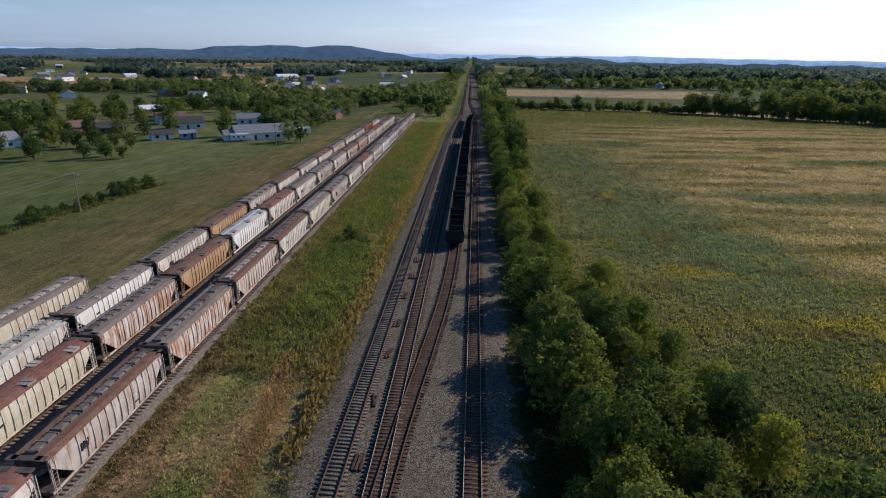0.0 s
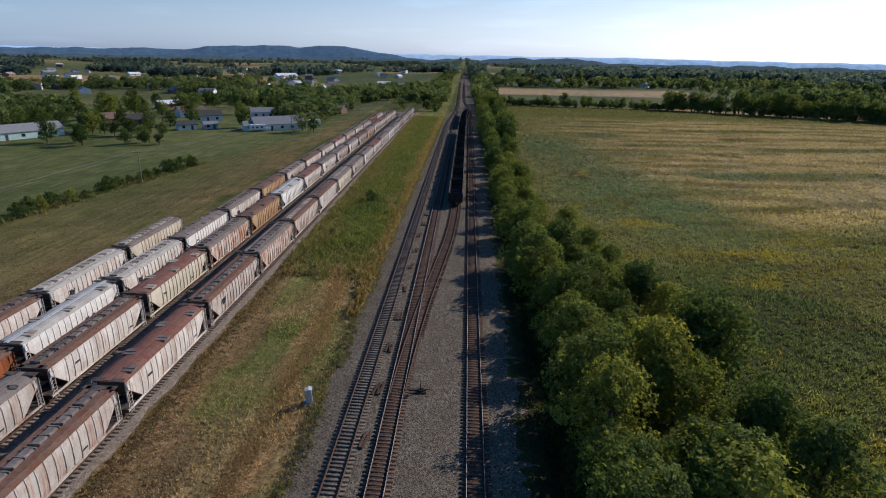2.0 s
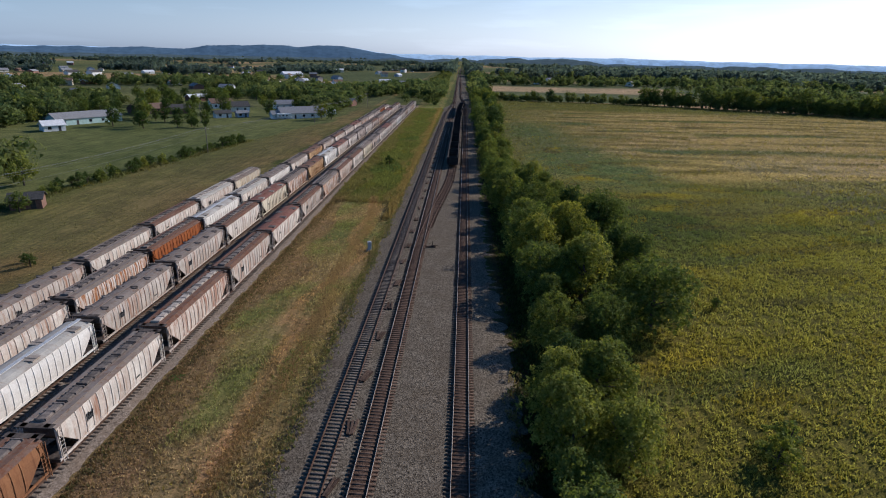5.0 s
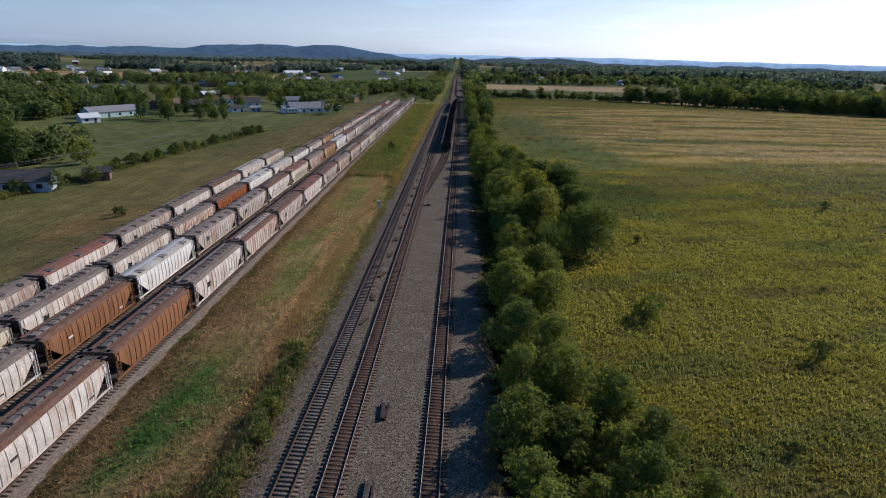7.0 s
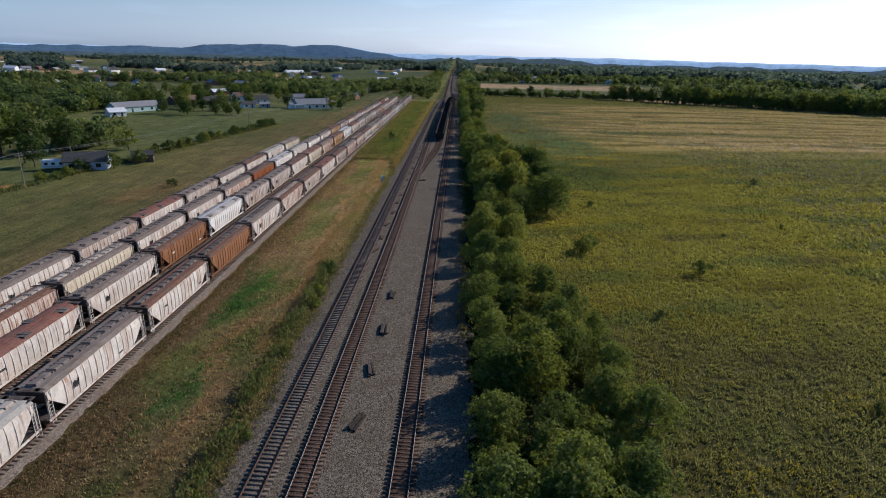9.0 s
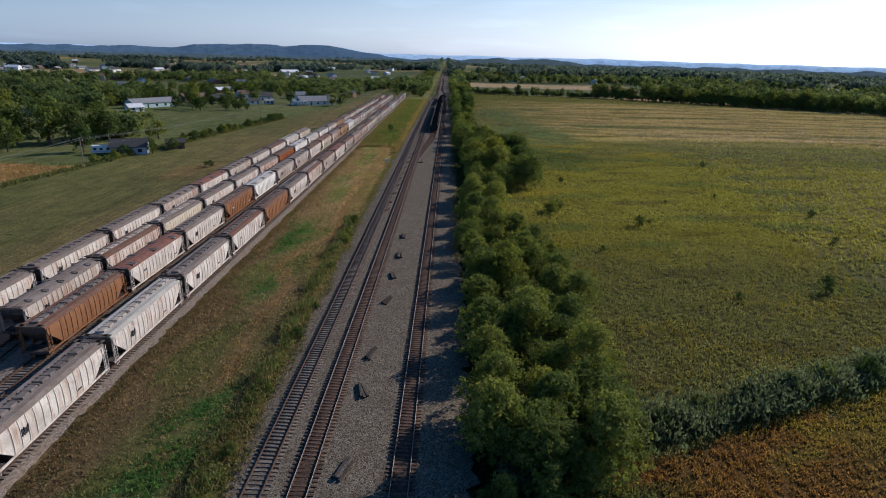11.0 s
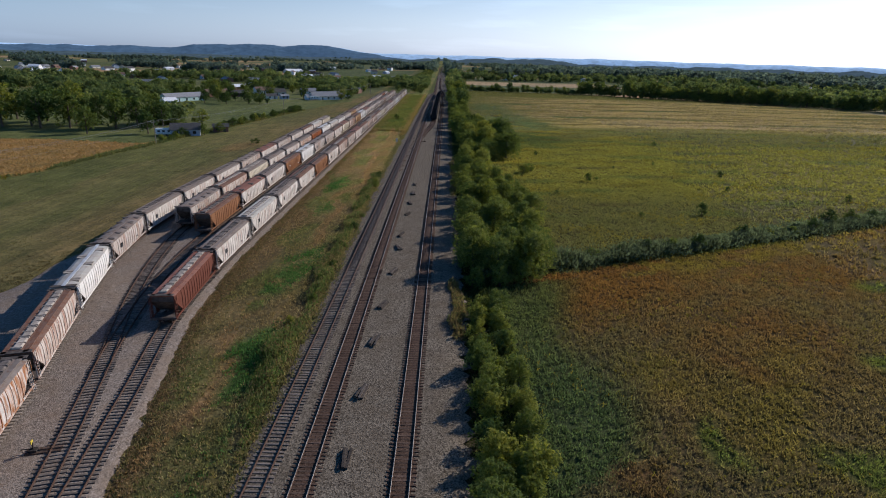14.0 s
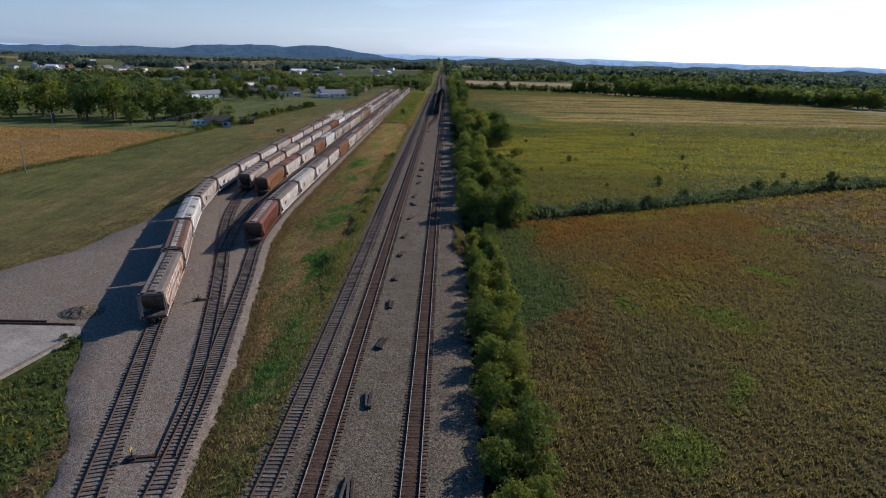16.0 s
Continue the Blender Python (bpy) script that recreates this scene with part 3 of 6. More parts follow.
def tie_mesh(length, material, name="tie"):
    bm = bmesh.new()
    box(bm, -length / 2, length / 2, -0.115, 0.115, -0.10, 0.07)
    bmesh.ops.bevel(bm, geom=[e for e in bm.edges if abs(e.verts[0].co.z - e.verts[1].co.z) < 0.01 and e.verts[0].co.z > 0], offset=0.015, segments=1, affect="EDGES")
    me = bpy.data.meshes.new(name)
    bm.to_mesh(me)
    bm.free()
    me.materials.append(material)
    return me


TIES = {"old": [tie_mesh(a, TIE_OLD) for a in (2.6, 2.55, 2.7)], "dark": [tie_mesh(a, TIE_DARK) for a in (2.6, 2.55, 2.66)]}
track_jobs = []


def track(label, points, ties, near, bright=False, gap=0.53, crib=None, skip=()):
    """One railway track: two rails, its sleepers, and the stones between the rails."""
    path = line_path(points)
    t = thing("railway_track", label, "railway track", "railway tracks")
    z = 0.07
    for side in (-1, 1):
        ob = new("rail", rail_mesh(path, side * 0.7525, z, RAIL_TOP if bright else RAIL_RUST))
        ob.parent = t
    if crib:
        q, s = path
        d = np.gradient(q, axis=0)
        d /= np.hypot(d[:, 0], d[:, 1])[:, None]
        nrm = np.c_[d[:, 1], -d[:, 0]]
        v = []
        for i in range(len(q)):
            w = 1.05 + 0.12 * rng.normal()
            for o, zz in ((-w, 0.0), (0, 0.055), (w, 0.0)):
                v.append((*(q[i] + nrm[i] * o), zz + 0.004))
        f = [(3 * i + k, 3 * i + k + 1, 3 * i + k + 4, 3 * i + k + 3) for i in range(len(q) - 1) for k in (0, 1)]
        ob = new("crib_ballast", mesh_np("crib_ballast", np.array(v), f, crib))
        ob.parent = t
    track_jobs.append((t, path, ties, near, gap, skip))
    return path


TRACK_A = track("disused-looking track with grey weathered sleepers and rusty rails", [(-10.95, -300), (-10.85, -100), (-10.8, 0), (-10.8, 100), (-10.7, 230), (-10.3, 275), (-8.6, 315), (-7.6, 340)], "old", (-215, -55))
TRACK_B = track("main line track with dark brown sleepers and shiny rails", [(-7.2, -300), (-7.2, 0), (-7.1, 200), (-7.2, 340), (-9.2, 600), (-16.5, 1450)], "dark", (-215, -55), True, crib=CRIB)
TRACK_C = track("main line track with dark brown sleepers and shiny rails", [(0.85, -300), (0.85, 0), (0.75, 200), (0.3, 330), (-3.2, 420), (-5.0, 600), (-12.4, 1450)], "dark", (-215, -55), True, crib=CRIB)
TRACK_D = track("siding that leaves the main line at a turnout", [(-7.1, 22), (-6.75, 32), (-5.9, 46), (-4.7, 60), (-3.5, 76), (-2.9, 95), (-2.85, 130), (-2.8, 250), (-2.2, 290), (-0.6, 322), (0.3, 345)], "dark", (34, 190), crib=CRIB, skip=(22, 34))
YARD_1 = track("yard track with grey sleepers and rusty rails", [(-17.2, -232), (-18.3, -214), (-20.4, -198), (-22.0, -188), (-24.1, -177.5), (-27.6, -160), (-31.2, -143), (-32.4, -130), (-32.9, -110), (-32.9, 0), (-32.6, 150), (-32.2, 320)], "old", (-215, -60))
YARD_3 = track("yard track with grey sleepers and rusty rails", [(-20.4, -201.5), (-22.5, -191), (-27.3, -174), (-33.2, -155), (-39.7, -136), (-44.2, -119), (-46.6, -104), (-47.2, -85), (-47.2, 0), (-46.8, 150), (-45.5, 310)], "old", (-195, -95), skip=(-202, -193))
YARD_2 = track("yard track with grey sleepers and rusty rails", [(-32.8, -156.5), (-34.9, -149), (-38.2, -134), (-40.4, -118), (-41.3, -103), (-41.4, -80), (-41.4, 0), (-41.2, 150), (-40.6, 310)], "old", (-146, -95), skip=(-157, -147))
YARD_4 = track("yard track with grey sleepers and rusty rails", [(-15.8, -232), (-20.6, -218), (-24.7, -205), (-28.0, -194), (-32.3, -180.4), (-38.4, -160), (-45.4, -139.5), (-49.0, -127.5), (-52.2, -112), (-53.3, -97), (-53.4, -60), (-53.4, 60), (-53.2, 85)], "old", (-215, -170))

# ---- covered hopper cars ----
CAR_L, BODY_L, BODY_W = 17.85, 16.3, 3.1
mesh_cache = {}


def cached(key, build):
    if key not in mesh_cache:
        bm = bmesh.new()
        build(bm)
        bmesh.ops.recalc_face_normals(bm, faces=bm.faces)
        me = bpy.data.meshes.new(key)
        bm.to_mesh(me)
        bm.free()
        me.materials.append(BLACK_STEEL)
        mesh_cache[key] = me
    return mesh_cache[key]


def sub(name, key, build, material, parent, m=None, label=""):
    ob = new(name, cached(key, build))
    ob.parent = parent
    if m is not None:
        ob.matrix_basis = m
    ob.material_slots[0].link = "OBJECT"
    ob.material_slots[0].material = material
    if label:
        tagged(ob, label)
    return ob


def hopper_body(bm):
    """A curved-sided tub: full length at the side sill and eaves, the lower ends cut away by slope sheets."""
    h = BODY_L / 2
    ring = []
    # side profile from sill to eaves, slightly bellied
    prof = [(1.46, 1.18), (1.53, 1.7), (1.55, 2.5), (1.54, 3.3), (1.44, 3.98)]
    for x, z in prof:
        ends = h - 0.03 if z > 3.9 else h - 0.05 - 2.3 * max(0.0, (3.3 - z) / 2.1)
        ring.append([bm.verts.new(p) for p in ((-x, -ends, z), (x, -ends, z), (x, ends, z), (-x, ends, z))])
    for a, b in zip(ring, ring[1:]):
        for k in range(4):
            bm.faces.new((a[k], a[(k + 1) % 4], b[(k + 1) % 4], b[k]))
    bm.faces.new(ring[0][::-1]), bm.faces.new(ring[-1])


def hopper_roof(bm):
    h = BODY_L / 2 + 0.05
    out = [(-1.50, 3.97), (-1.50, 4.05), (-0.95, 4.27), (-0.5, 4.34), (0.5, 4.34), (0.95, 4.27), (1.50, 4.05), (1.50, 3.97)]
    prism(bm, out, "y", -h, h)


def end_sheet(bm):
    """The dark sloping plate below the roof at one end, just proud of the tub."""
    h = BODY_L / 2
    low, top = h - 0.05 - 2.3 * (3.3 - 1.22) / 2.1, h - 0.05
    prism(bm, [(low + 0.03, 1.22), (top + 0.03, 3.3), (top + 0.04, 3.96), (top, 3.96), (top - 0.02, 3.3), (low - 0.02, 1.22)], "x", -1.42, 1.42)


def side_sill(bm):
    box(bm, -0.05, 0.06, -BODY_L / 2 - 0.25, BODY_L / 2 + 0.25, 1.06, 1.26)


def rib(bm):
    prism(bm, [(0.0, 1.22), (0.07, 1.3), (0.13, 1.8), (0.15, 2.5), (0.13, 3.3), (0.03, 3.92), (-0.02, 3.96)], "y", -0.045, 0.045)


def end_gusset(bm):
    # triangular side plate that closes the body side out to the bolster
    prism(bm, [(0.0, 3.3), (0.0, 3.95), (0.85, 3.95), (0.85, 3.75)], "x", -0.02, 0.02)


def end_platform(bm):
    box(bm, -1.45, 1.45, 0, 1.7, 1.05, 1.16)
    box(bm, -0.3, 0.3, -1.2, 1.75, 0.8, 1.1)
    box(bm, -1.5, 1.5, 1.62, 1.76, 0.95, 1.25)


def end_post(bm):
    box(bm, -0.06, 0.06, -0.05, 0.05, 1.1, 3.95)


def ladder(bm):
    for x in (-0.22, 0.22):
        box(bm, x - 0.025, x + 0.025, -0.025, 0.025, 0.75, 4.0)
    for k in range(9):
        box(bm, -0.22, 0.22, -0.015, 0.015, 0.85 + 0.35 * k, 0.88 + 0.35 * k)


def board(bm):
    box(bm, -0.22, 0.22, -BODY_L / 2 - 0.35, BODY_L / 2 + 0.35, 4.36, 4.42)
    for k in range(9):
        y = -BODY_L / 2 + 0.3 + k * (BODY_L - 0.6) / 8
        box(bm, -0.2, 0.2, y - 0.03, y + 0.03, 4.16, 4.36)


def cross_board(bm):
    box(bm, -1.5, 1.5, -0.3, 0.3, 4.3, 4.36)


def trough_hatch(bm):
    prism(bm, [(-0.42, 4.32), (-0.42, 4.42), (-0.3, 4.5), (0.3, 4.5), (0.42, 4.42), (0.42, 4.32)], "y", -1.22, 1.22)
    for y in (-1.1, 0, 1.1):
        box(bm, -0.5, 0.5, y - 0.05, y + 0.05, 4.36, 4.54)


def round_hatch(bm):
    tube(bm, (0, 0, 4.22), (0, 0, 4.46), 0.42, 0.42, 12)
    tube(bm, (0, 0, 4.46), (0, 0, 4.53), 0.45, 0.3, 12)
    box(bm, -0.5, 0.5, -0.05, 0.05, 4.5, 4.57)


def square_hatch(bm):
    box(bm, -0.52, 0.52, -0.52, 0.52, 4.24, 4.44)
    box(bm, -0.58, 0.58, -0.58, 0.58, 4.44, 4.49)
    box(bm, -0.62, 0.62, -0.06, 0.06, 4.49, 4.54)


def bay(bm):
    top = [bm.verts.new(p) for p in ((-1.4, -1.75, 1.2), (1.4, -1.75, 1.2), (1.4, 1.75, 1.2), (-1.4, 1.75, 1.2))]
    low = [bm.verts.new(p) for p in ((-0.7, -0.45, 0.42), (0.7, -0.45, 0.42), (0.7, 0.45, 0.42), (-0.7, 0.45, 0.42))]
    for k in range(4):
        bm.faces.new((low[k], low[(k + 1) % 4], top[(k + 1) % 4], top[k]))
    bm.faces.new(low[::-1]), bm.faces.new(top)
    box(bm, -0.95, 0.95, -0.5, 0.5, 0.36, 0.44)


def truck_frame(bm):
    for x in (-1.0, 1.0):
        prism(bm, [(-1.15, 0.42), (-1.05, 0.62), (-0.5, 0.72), (0.5, 0.72), (1.05, 0.62), (1.15, 0.42), (0.6, 0.36), (0.35, 0.22), (-0.35, 0.22), (-0.6, 0.36)], "x", x - 0.08, x + 0.08)
    box(bm, -1.05, 1.05, -0.2, 0.2, 0.5, 0.85)


def wheelset(bm):
    tube(bm, (-0.95, 0, 0), (0.95, 0, 0), 0.08, 0.08, 8)
    for x in (-0.75, 0.75):
        tube(bm, (x - 0.06, 0, 0), (x + 0.06, 0, 0), 0.42, 0.42, 12)
        tube(bm, (x - 0.09 if x > 0 else x + 0.05, 0, 0), (x - 0.05 if x > 0 else x + 0.09, 0, 0), 0.45, 0.45, 12)


def coupler(bm):
    box(bm, -0.09, 0.09, 0, 0.5, 0.72, 0.92)
    box(bm, -0.17, 0.15, 0.45, 0.68, 0.66, 0.98)


def ribbed_panel(bm):
    """A side sheet folded into upright ribs, one connected skin."""
    prof, y = [], -5.9
    while y < 5.8:
        prof += [(1.50, y), (1.50, y + 0.84), (1.62, y + 0.86), (1.62, y + 0.94)]
        y += 0.958
    prev = None
    for x, y in prof:
        row = [bm.verts.new((x - 0.04, y, 1.25)), bm.verts.new((x + 0.03, y, 2.4)), bm.verts.new((x - 0.08, y, 3.93))]
        if prev:
            for a in (0, 1):
                bm.faces.new((prev[a], row[a], row[a + 1], prev[a + 1]))
        prev = row


def emblem(bm):
    """A zigzag mark, one connected shape."""
    pts = [(-4.74, 2.3), (-4.7, 3.0), (-4.45, 2.3), (-4.41, 3.0), (-4.27, 2.3), (-4.14, 2.85), (-4.01, 2.3), (-3.9, 3.0)]
    r = []
    for y, z in pts:
        r.append([bm.verts.new((x, y + d, z)) for x, d in ((1.66, -0.04), (1.66, 0.04), (1.56, 0.04), (1.56, -0.04))])
    for a, b in zip(r, r[1:]):
        for k in range(4):
            bm.faces.new((a[k], a[(k + 1) % 4], b[(k + 1) % 4], b[k]))


def block_mark(bm):
    box(bm, 1.56, 1.60, -4.68, -3.94, 2.55, 2.78)


def data_panel(bm):
    box(bm, 1.56, 1.60, -0.36, 0.36, 1.8, 1.95)


ENDS = {-1: pose(0, 0, 0, 0, 0, 180), 1: Matrix()}


def hopper_car(paint, roof, hatch, near, mark, label):
    car = thing("covered_hopper_car", label, "hopper car", "covered hopper cars in the yard")
    P, R = PAINTS[paint], ROOFS[roof]
    sub("body", "body", hopper_body, P, car)
    r = sub("roof", "roof", hopper_roof, R, car)
    hm = HATCH_PALE if hatch.endswith("pale") else HATCH_DARK
    if hatch.startswith("trough"):
        for k in range(6):
            sub("hatch", "trough_hatch", trough_hatch, hm, r, pose(0, -6.55 + 2.62 * k, 0.02))
        for x in (-0.95, 0.95):
            sub("running_board", "board", board, R, car, pose(x, 0, -0.06))
    else:
        build = round_hatch if hatch.startswith("round") else square_hatch
        for k in range(5):
            for x in (-0.9, 0.9) if hatch.startswith("round") else (-0.78 if k % 2 else 0.78,):
                sub("hatch", hatch.split("_")[0], build, hm, r, pose(x, -6.2 + 3.1 * k, -0.12))
        sub("running_board", "board", board, GREY_METAL if roof == "white_roof" else R, car)
    for e in (-1, 1):
        sub("end_walkway", "cross_board", cross_board, END_DARK, car, pose(0, e * (BODY_L / 2 + 0.15), 0))
        M = ENDS[e] @ pose(0, BODY_L / 2 - 1.5, 0)
        sub("end_platform", "end_platform", end_platform, END_DARK, car, M)
        sub("end_sheet", "end_sheet", end_sheet, END_DARK, car, ENDS[e], "dark end sheet")
        for x in (-1.4, 1.4):
            sub("end_post", "end_post", end_post, P, car, pose(x, e * (BODY_L / 2 - 0.06), 0))
        sub("coupler", "coupler", coupler, BLACK_STEEL, car, ENDS[e] @ pose(0, BODY_L / 2 + 0.2, 0))
        sub("ladder", "ladder", ladder, P, car, pose(e * 1.45, e * (BODY_L / 2 + 0.02), 0))
        sub("ladder", "ladder", ladder, P, car, pose(e * 1.56, e * (BODY_L / 2 - 0.3), 0, 0, 0, 90))
        sub("ladder", "ladder", ladder, P, car, pose(e * 1.56, -e * (BODY_L / 2 - 0.3), 0, 0, 0, 90))
        tr = sub("truck", "truck", truck_frame, BLACK_STEEL, car, pose(0, e * (BODY_L / 2 - 1.3), 0.24))
        for w in (-0.86, 0.86):
            sub("wheelset", "wheelset", wheelset, RAIL_RUST, tr, pose(0, w, 0.44))
        sub("side_sill", "side_sill", side_sill, P, car, pose(e * 1.5, 0, 0))
    for k in (-1, 0, 1):
        sub("discharge_bay", "bay", bay, END_DARK, car, pose(0, k * 3.7, 0))
    n = 13
    if near:
        for k in range(n):
            y = -5.75 + 11.5 * k / (n - 1)
            sub("side_rib", "rib", rib, P, car, pose(1.46, y, 0))
    for e in (-1,) if near else (-1, 1):
        sub("ribbed_panel", "ribbed_panel", ribbed_panel, P, car, pose(0, 0, 0, 0, 0, 0 if e > 0 else 180))
    if mark:
        dark = paint not in ("orange", "brown", "oxide")
        mt, word = (BAR_DARK, "dark painted") if dark else (BAR_WHITE, "white painted")
        sub("emblem", "emblem%d" % (mark % 2), emblem if mark % 2 else block_mark, mt, car, None, word + " mark")
        sub("data_panel", "data_panel", data_panel, mt, car, pose(0, (-4.5, 3.2, 5.2)[mark % 3], 0), word + " lettering")
    return car


PAINT_WORDS = {"white": "dirty white", "bright": "clean bright white", "grey": "faded grey", "cream": "cream yellow", "streaked": "white rust-streaked", "pink": "faded pinkish", "tan": "tan rusted", "orange": "orange rusted", "brown": "rusty brown", "oxide": "oxide red"}
ROOF_WORDS = {"grey_roof": "grey roof", "brown_roof": "brown roof", "red_roof": "reddish roof", "white_roof": "white roof"}
templates = {}


def place_car(kind, m, near):
    key = (*kind, near)
    if key in templates:
        return copy_thing(templates[key], m)
    paint, roof, hatch, mark = kind
    car = hopper_car(paint, roof, hatch, near, mark, "%s covered hopper car with ribbed sides and %s" % (PAINT_WORDS[paint], ROOF_WORDS[roof]))
    car.matrix_basis = m
    templates[key] = car
    return car


CODES = {"w": ("white", "grey_roof", "trough_dark", 1), "W": ("bright", "white_roof", "square_pale", 0), "n": ("white", "brown_roof", "trough_dark", 2),
         "g": ("grey", "grey_roof", "round_dark", 1), "G": ("grey", "brown_roof", "trough_dark", 1), "s": ("streaked", "grey_roof", "trough_dark", 0),
         "p": ("pink", "brown_roof", "trough_pale", 0), "P": ("white", "red_roof", "square_dark", 2), "c": ("cream", "grey_roof", "trough_pale", 0),
         "t": ("tan", "brown_roof", "square_dark", 0), "o": ("orange", "brown_roof", "trough_dark", 0), "b": ("brown", "brown_roof", "trough_dark", 0), "B": ("brown", "brown_roof", "trough_dark", 2),
         "r": ("oxide", "red_roof", "trough_pale", 0), "v": ("bright", "grey_roof", "round_pale", 4), "y": ("cream", "red_roof", "square_pale", 4),
         "S": ("streaked", "white_roof", "trough_pale", 0), "h": ("white", "white_roof", "trough_pale", 1)}


def at_y(path, y):
    return float(np.interp(y, path[0][:, 1], path[1]))


def train(path, y_start, codes):
    d0 = at_y(path, y_start)
    for k, code in enumerate(codes):
        a, b = on_path(path, d0 + CAR_L * k + 2.2), on_path(path, d0 + CAR_L * (k + 1) - 2.2)
        ang = math.atan2(-(b[0] - a[0]), b[1] - a[1])
        place_car(CODES[code], Matrix.LocRotScale(((a[0] + b[0]) / 2, (a[1] + b[1]) / 2, 0.0), Euler((0, 0, ang)), None), b[1] < 40)


train(YARD_1, -145.2, "rwhwnbwpGPGspncgwPwvwgwsw")
train(YARD_2, -107.9, "bPwBWggnystWPwgwGswPwn")
train(YARD_3, -103.5, "gpcwwsoWhvwtgnwPswgow")
train(YARD_4, -177.2, "spWgwwwgPgwnhc")

# ---- trees ----
HOUSES = [(-88, 238), (-104, 31), (-176, 190), (-172, 162), (-172, 240), (-157, 242), (-149, 279), (-126, 227), (-133, 262), (-112, 285), (-110, 262), (-150, 258)]


def crown_arrays(r, width, tall, base, n_leaf, leaf, lumps):
    """Leaf sprays at the ends of twigs all over many overlapping limbs: an uneven crown with gaps. Returns verts (n, 3, 3)."""
    c = []
    for k in range(lumps):
        u = r.random()
        zc = base + (tall - base) * (0.12 + 0.76 * u)
        reach = width / 2 * math.sqrt(max(0.08, 1 - (2 * u - 0.85) ** 2)) * r.uniform(0.3, 0.85)
        a = r.uniform(0, 2 * math.pi)
        c.append((reach * math.cos(a), reach * math.sin(a), zc, r.uniform(0.15, 0.25) * min(width, tall - base)))
    c.append((0, 0, base + 0.45 * (tall - base), 0.30 * min(width, tall - base)))
    c = np.array(c)
    w = c[:, 3] ** 2
    n_twig = max(40, n_leaf // 11)
    pick = r.choice(len(c), n_twig, p=w / w.sum())
    out = r.normal(size=(n_twig, 3))
    out[:, 2] = out[:, 2] * 0.85 + 0.35
    out /= np.linalg.norm(out, axis=1)[:, None]
    tip = c[pick, :3] + out * c[pick, 3:4] * r.uniform(0.82, 1.12, (n_twig, 1))
    tw = r.integers(0, n_twig, n_leaf)
    along_twig = r.random((n_leaf, 1)) ** 0.7
    spread = leaf * 1.15
    pos = tip[tw] - out[tw] * (1 - along_twig) * leaf * 3 + r.normal(size=(n_leaf, 3)) * spread * (1.25 - 0.7 * along_twig)
    pos[:, 2] = np.maximum(pos[:, 2], 0.10 * tall * r.random(n_leaf))
    nrm = out[tw] * 0.9 + np.array((0, 0, 0.35)) + r.normal(size=(n_leaf, 3)) * 0.55
    nrm /= np.linalg.norm(nrm, axis=1)[:, None]
    t = np.cross(nrm, r.normal(size=(n_leaf, 3)))
    t /= np.linalg.norm(t, axis=1)[:, None]
    b = np.cross(nrm, t)
    s = leaf * r.uniform(0.55, 1.35, (n_leaf, 1))
    e = r.uniform(0.45, 0.8, (n_leaf, 1))
    return np.stack([pos - t * s, pos + b * s * e * 2, pos + t * s], 1)


def tree_meshes(seed, width, tall, base, n_leaf, leaf, lumps, material):
    r = np.random.default_rng(seed)
    q = crown_arrays(r, width, tall, base, n_leaf, leaf, lumps)
    crown = mesh_np("crown", q.reshape(-1, 3), np.arange(n_leaf * 3).reshape(-1, 3), material, tris=True)
    bm = bmesh.new()
    lean = Vector((r.uniform(-0.3, 0.3), r.uniform(-0.3, 0.3), tall * 0.45))
    tr = 0.022 * tall + 0.04
    tube(bm, (0, 0, -0.35), lean, tr * 1.25, tr * 0.8, 7)
    tube(bm, lean, lean + Vector((r.uniform(-0.4, 0.4), r.uniform(-0.4, 0.4), tall * 0.35)), tr * 0.8, tr * 0.25, 6)
    for k in range(6):
        a, f = k * 1.05 + r.uniform(0, 0.6), r.uniform(0.5, 1.0)
        s = lean * f
        e = s + Vector((math.cos(a) * width * 0.3, math.sin(a) * width * 0.3, tall * r.uniform(0.12, 0.3)))
        tube(bm, s, e, tr * 0.45, tr * 0.12, 5)
    trunk = bpy.data.meshes.new("trunk")
    bm.to_mesh(trunk)
    bm.free()
    trunk.materials.append(BARK)
    return trunk, crown


NEAR_TREES = [tree_meshes(11, 5.8, 6.0, 0.5, 4900, 0.135, 30, LEAF_BRIGHT), tree_meshes(12, 6.8, 7.0, 0.8, 5500, 0.14, 34, LEAF_MID),
              tree_meshes(13, 5.4, 7.4, 0.9, 4900, 0.135, 30, LEAF_DARK), tree_meshes(14, 6.4, 5.4, 0.4, 4900, 0.135, 30, LEAF_BRIGHT),
              tree_meshes(15, 6.0, 6.6, 0.6, 5000, 0.135, 34, LEAF_MID), tree_meshes(16, 5.0, 5.8, 0.3, 4400, 0.13, 26, LEAF_BRIGHT)]
BIG_TREES = [tree_meshes(41, 8.6, 8.2, 0.5, 8600, 0.15, 26, LEAF_BRIGHT), tree_meshes(42, 9.2, 8.6, 0.7, 9200, 0.15, 28, LEAF_MID),
             tree_meshes(43, 7.8, 9.0, 0.8, 8400, 0.15, 26, LEAF_DARK), tree_meshes(44, 8.8, 7.8, 0.4, 8600, 0.15, 26, LEAF_MID)]
SHRUBS = [tree_meshes(21, 3.2, 2.4, 0.1, 1900, 0.085, 18, LEAF_BRIGHT), tree_meshes(22, 3.0, 2.0, 0.05, 1800, 0.085, 16, LEAF_MID), tree_meshes(23, 2.6, 2.6, 0.1, 1800, 0.085, 16, LEAF_DARK)]
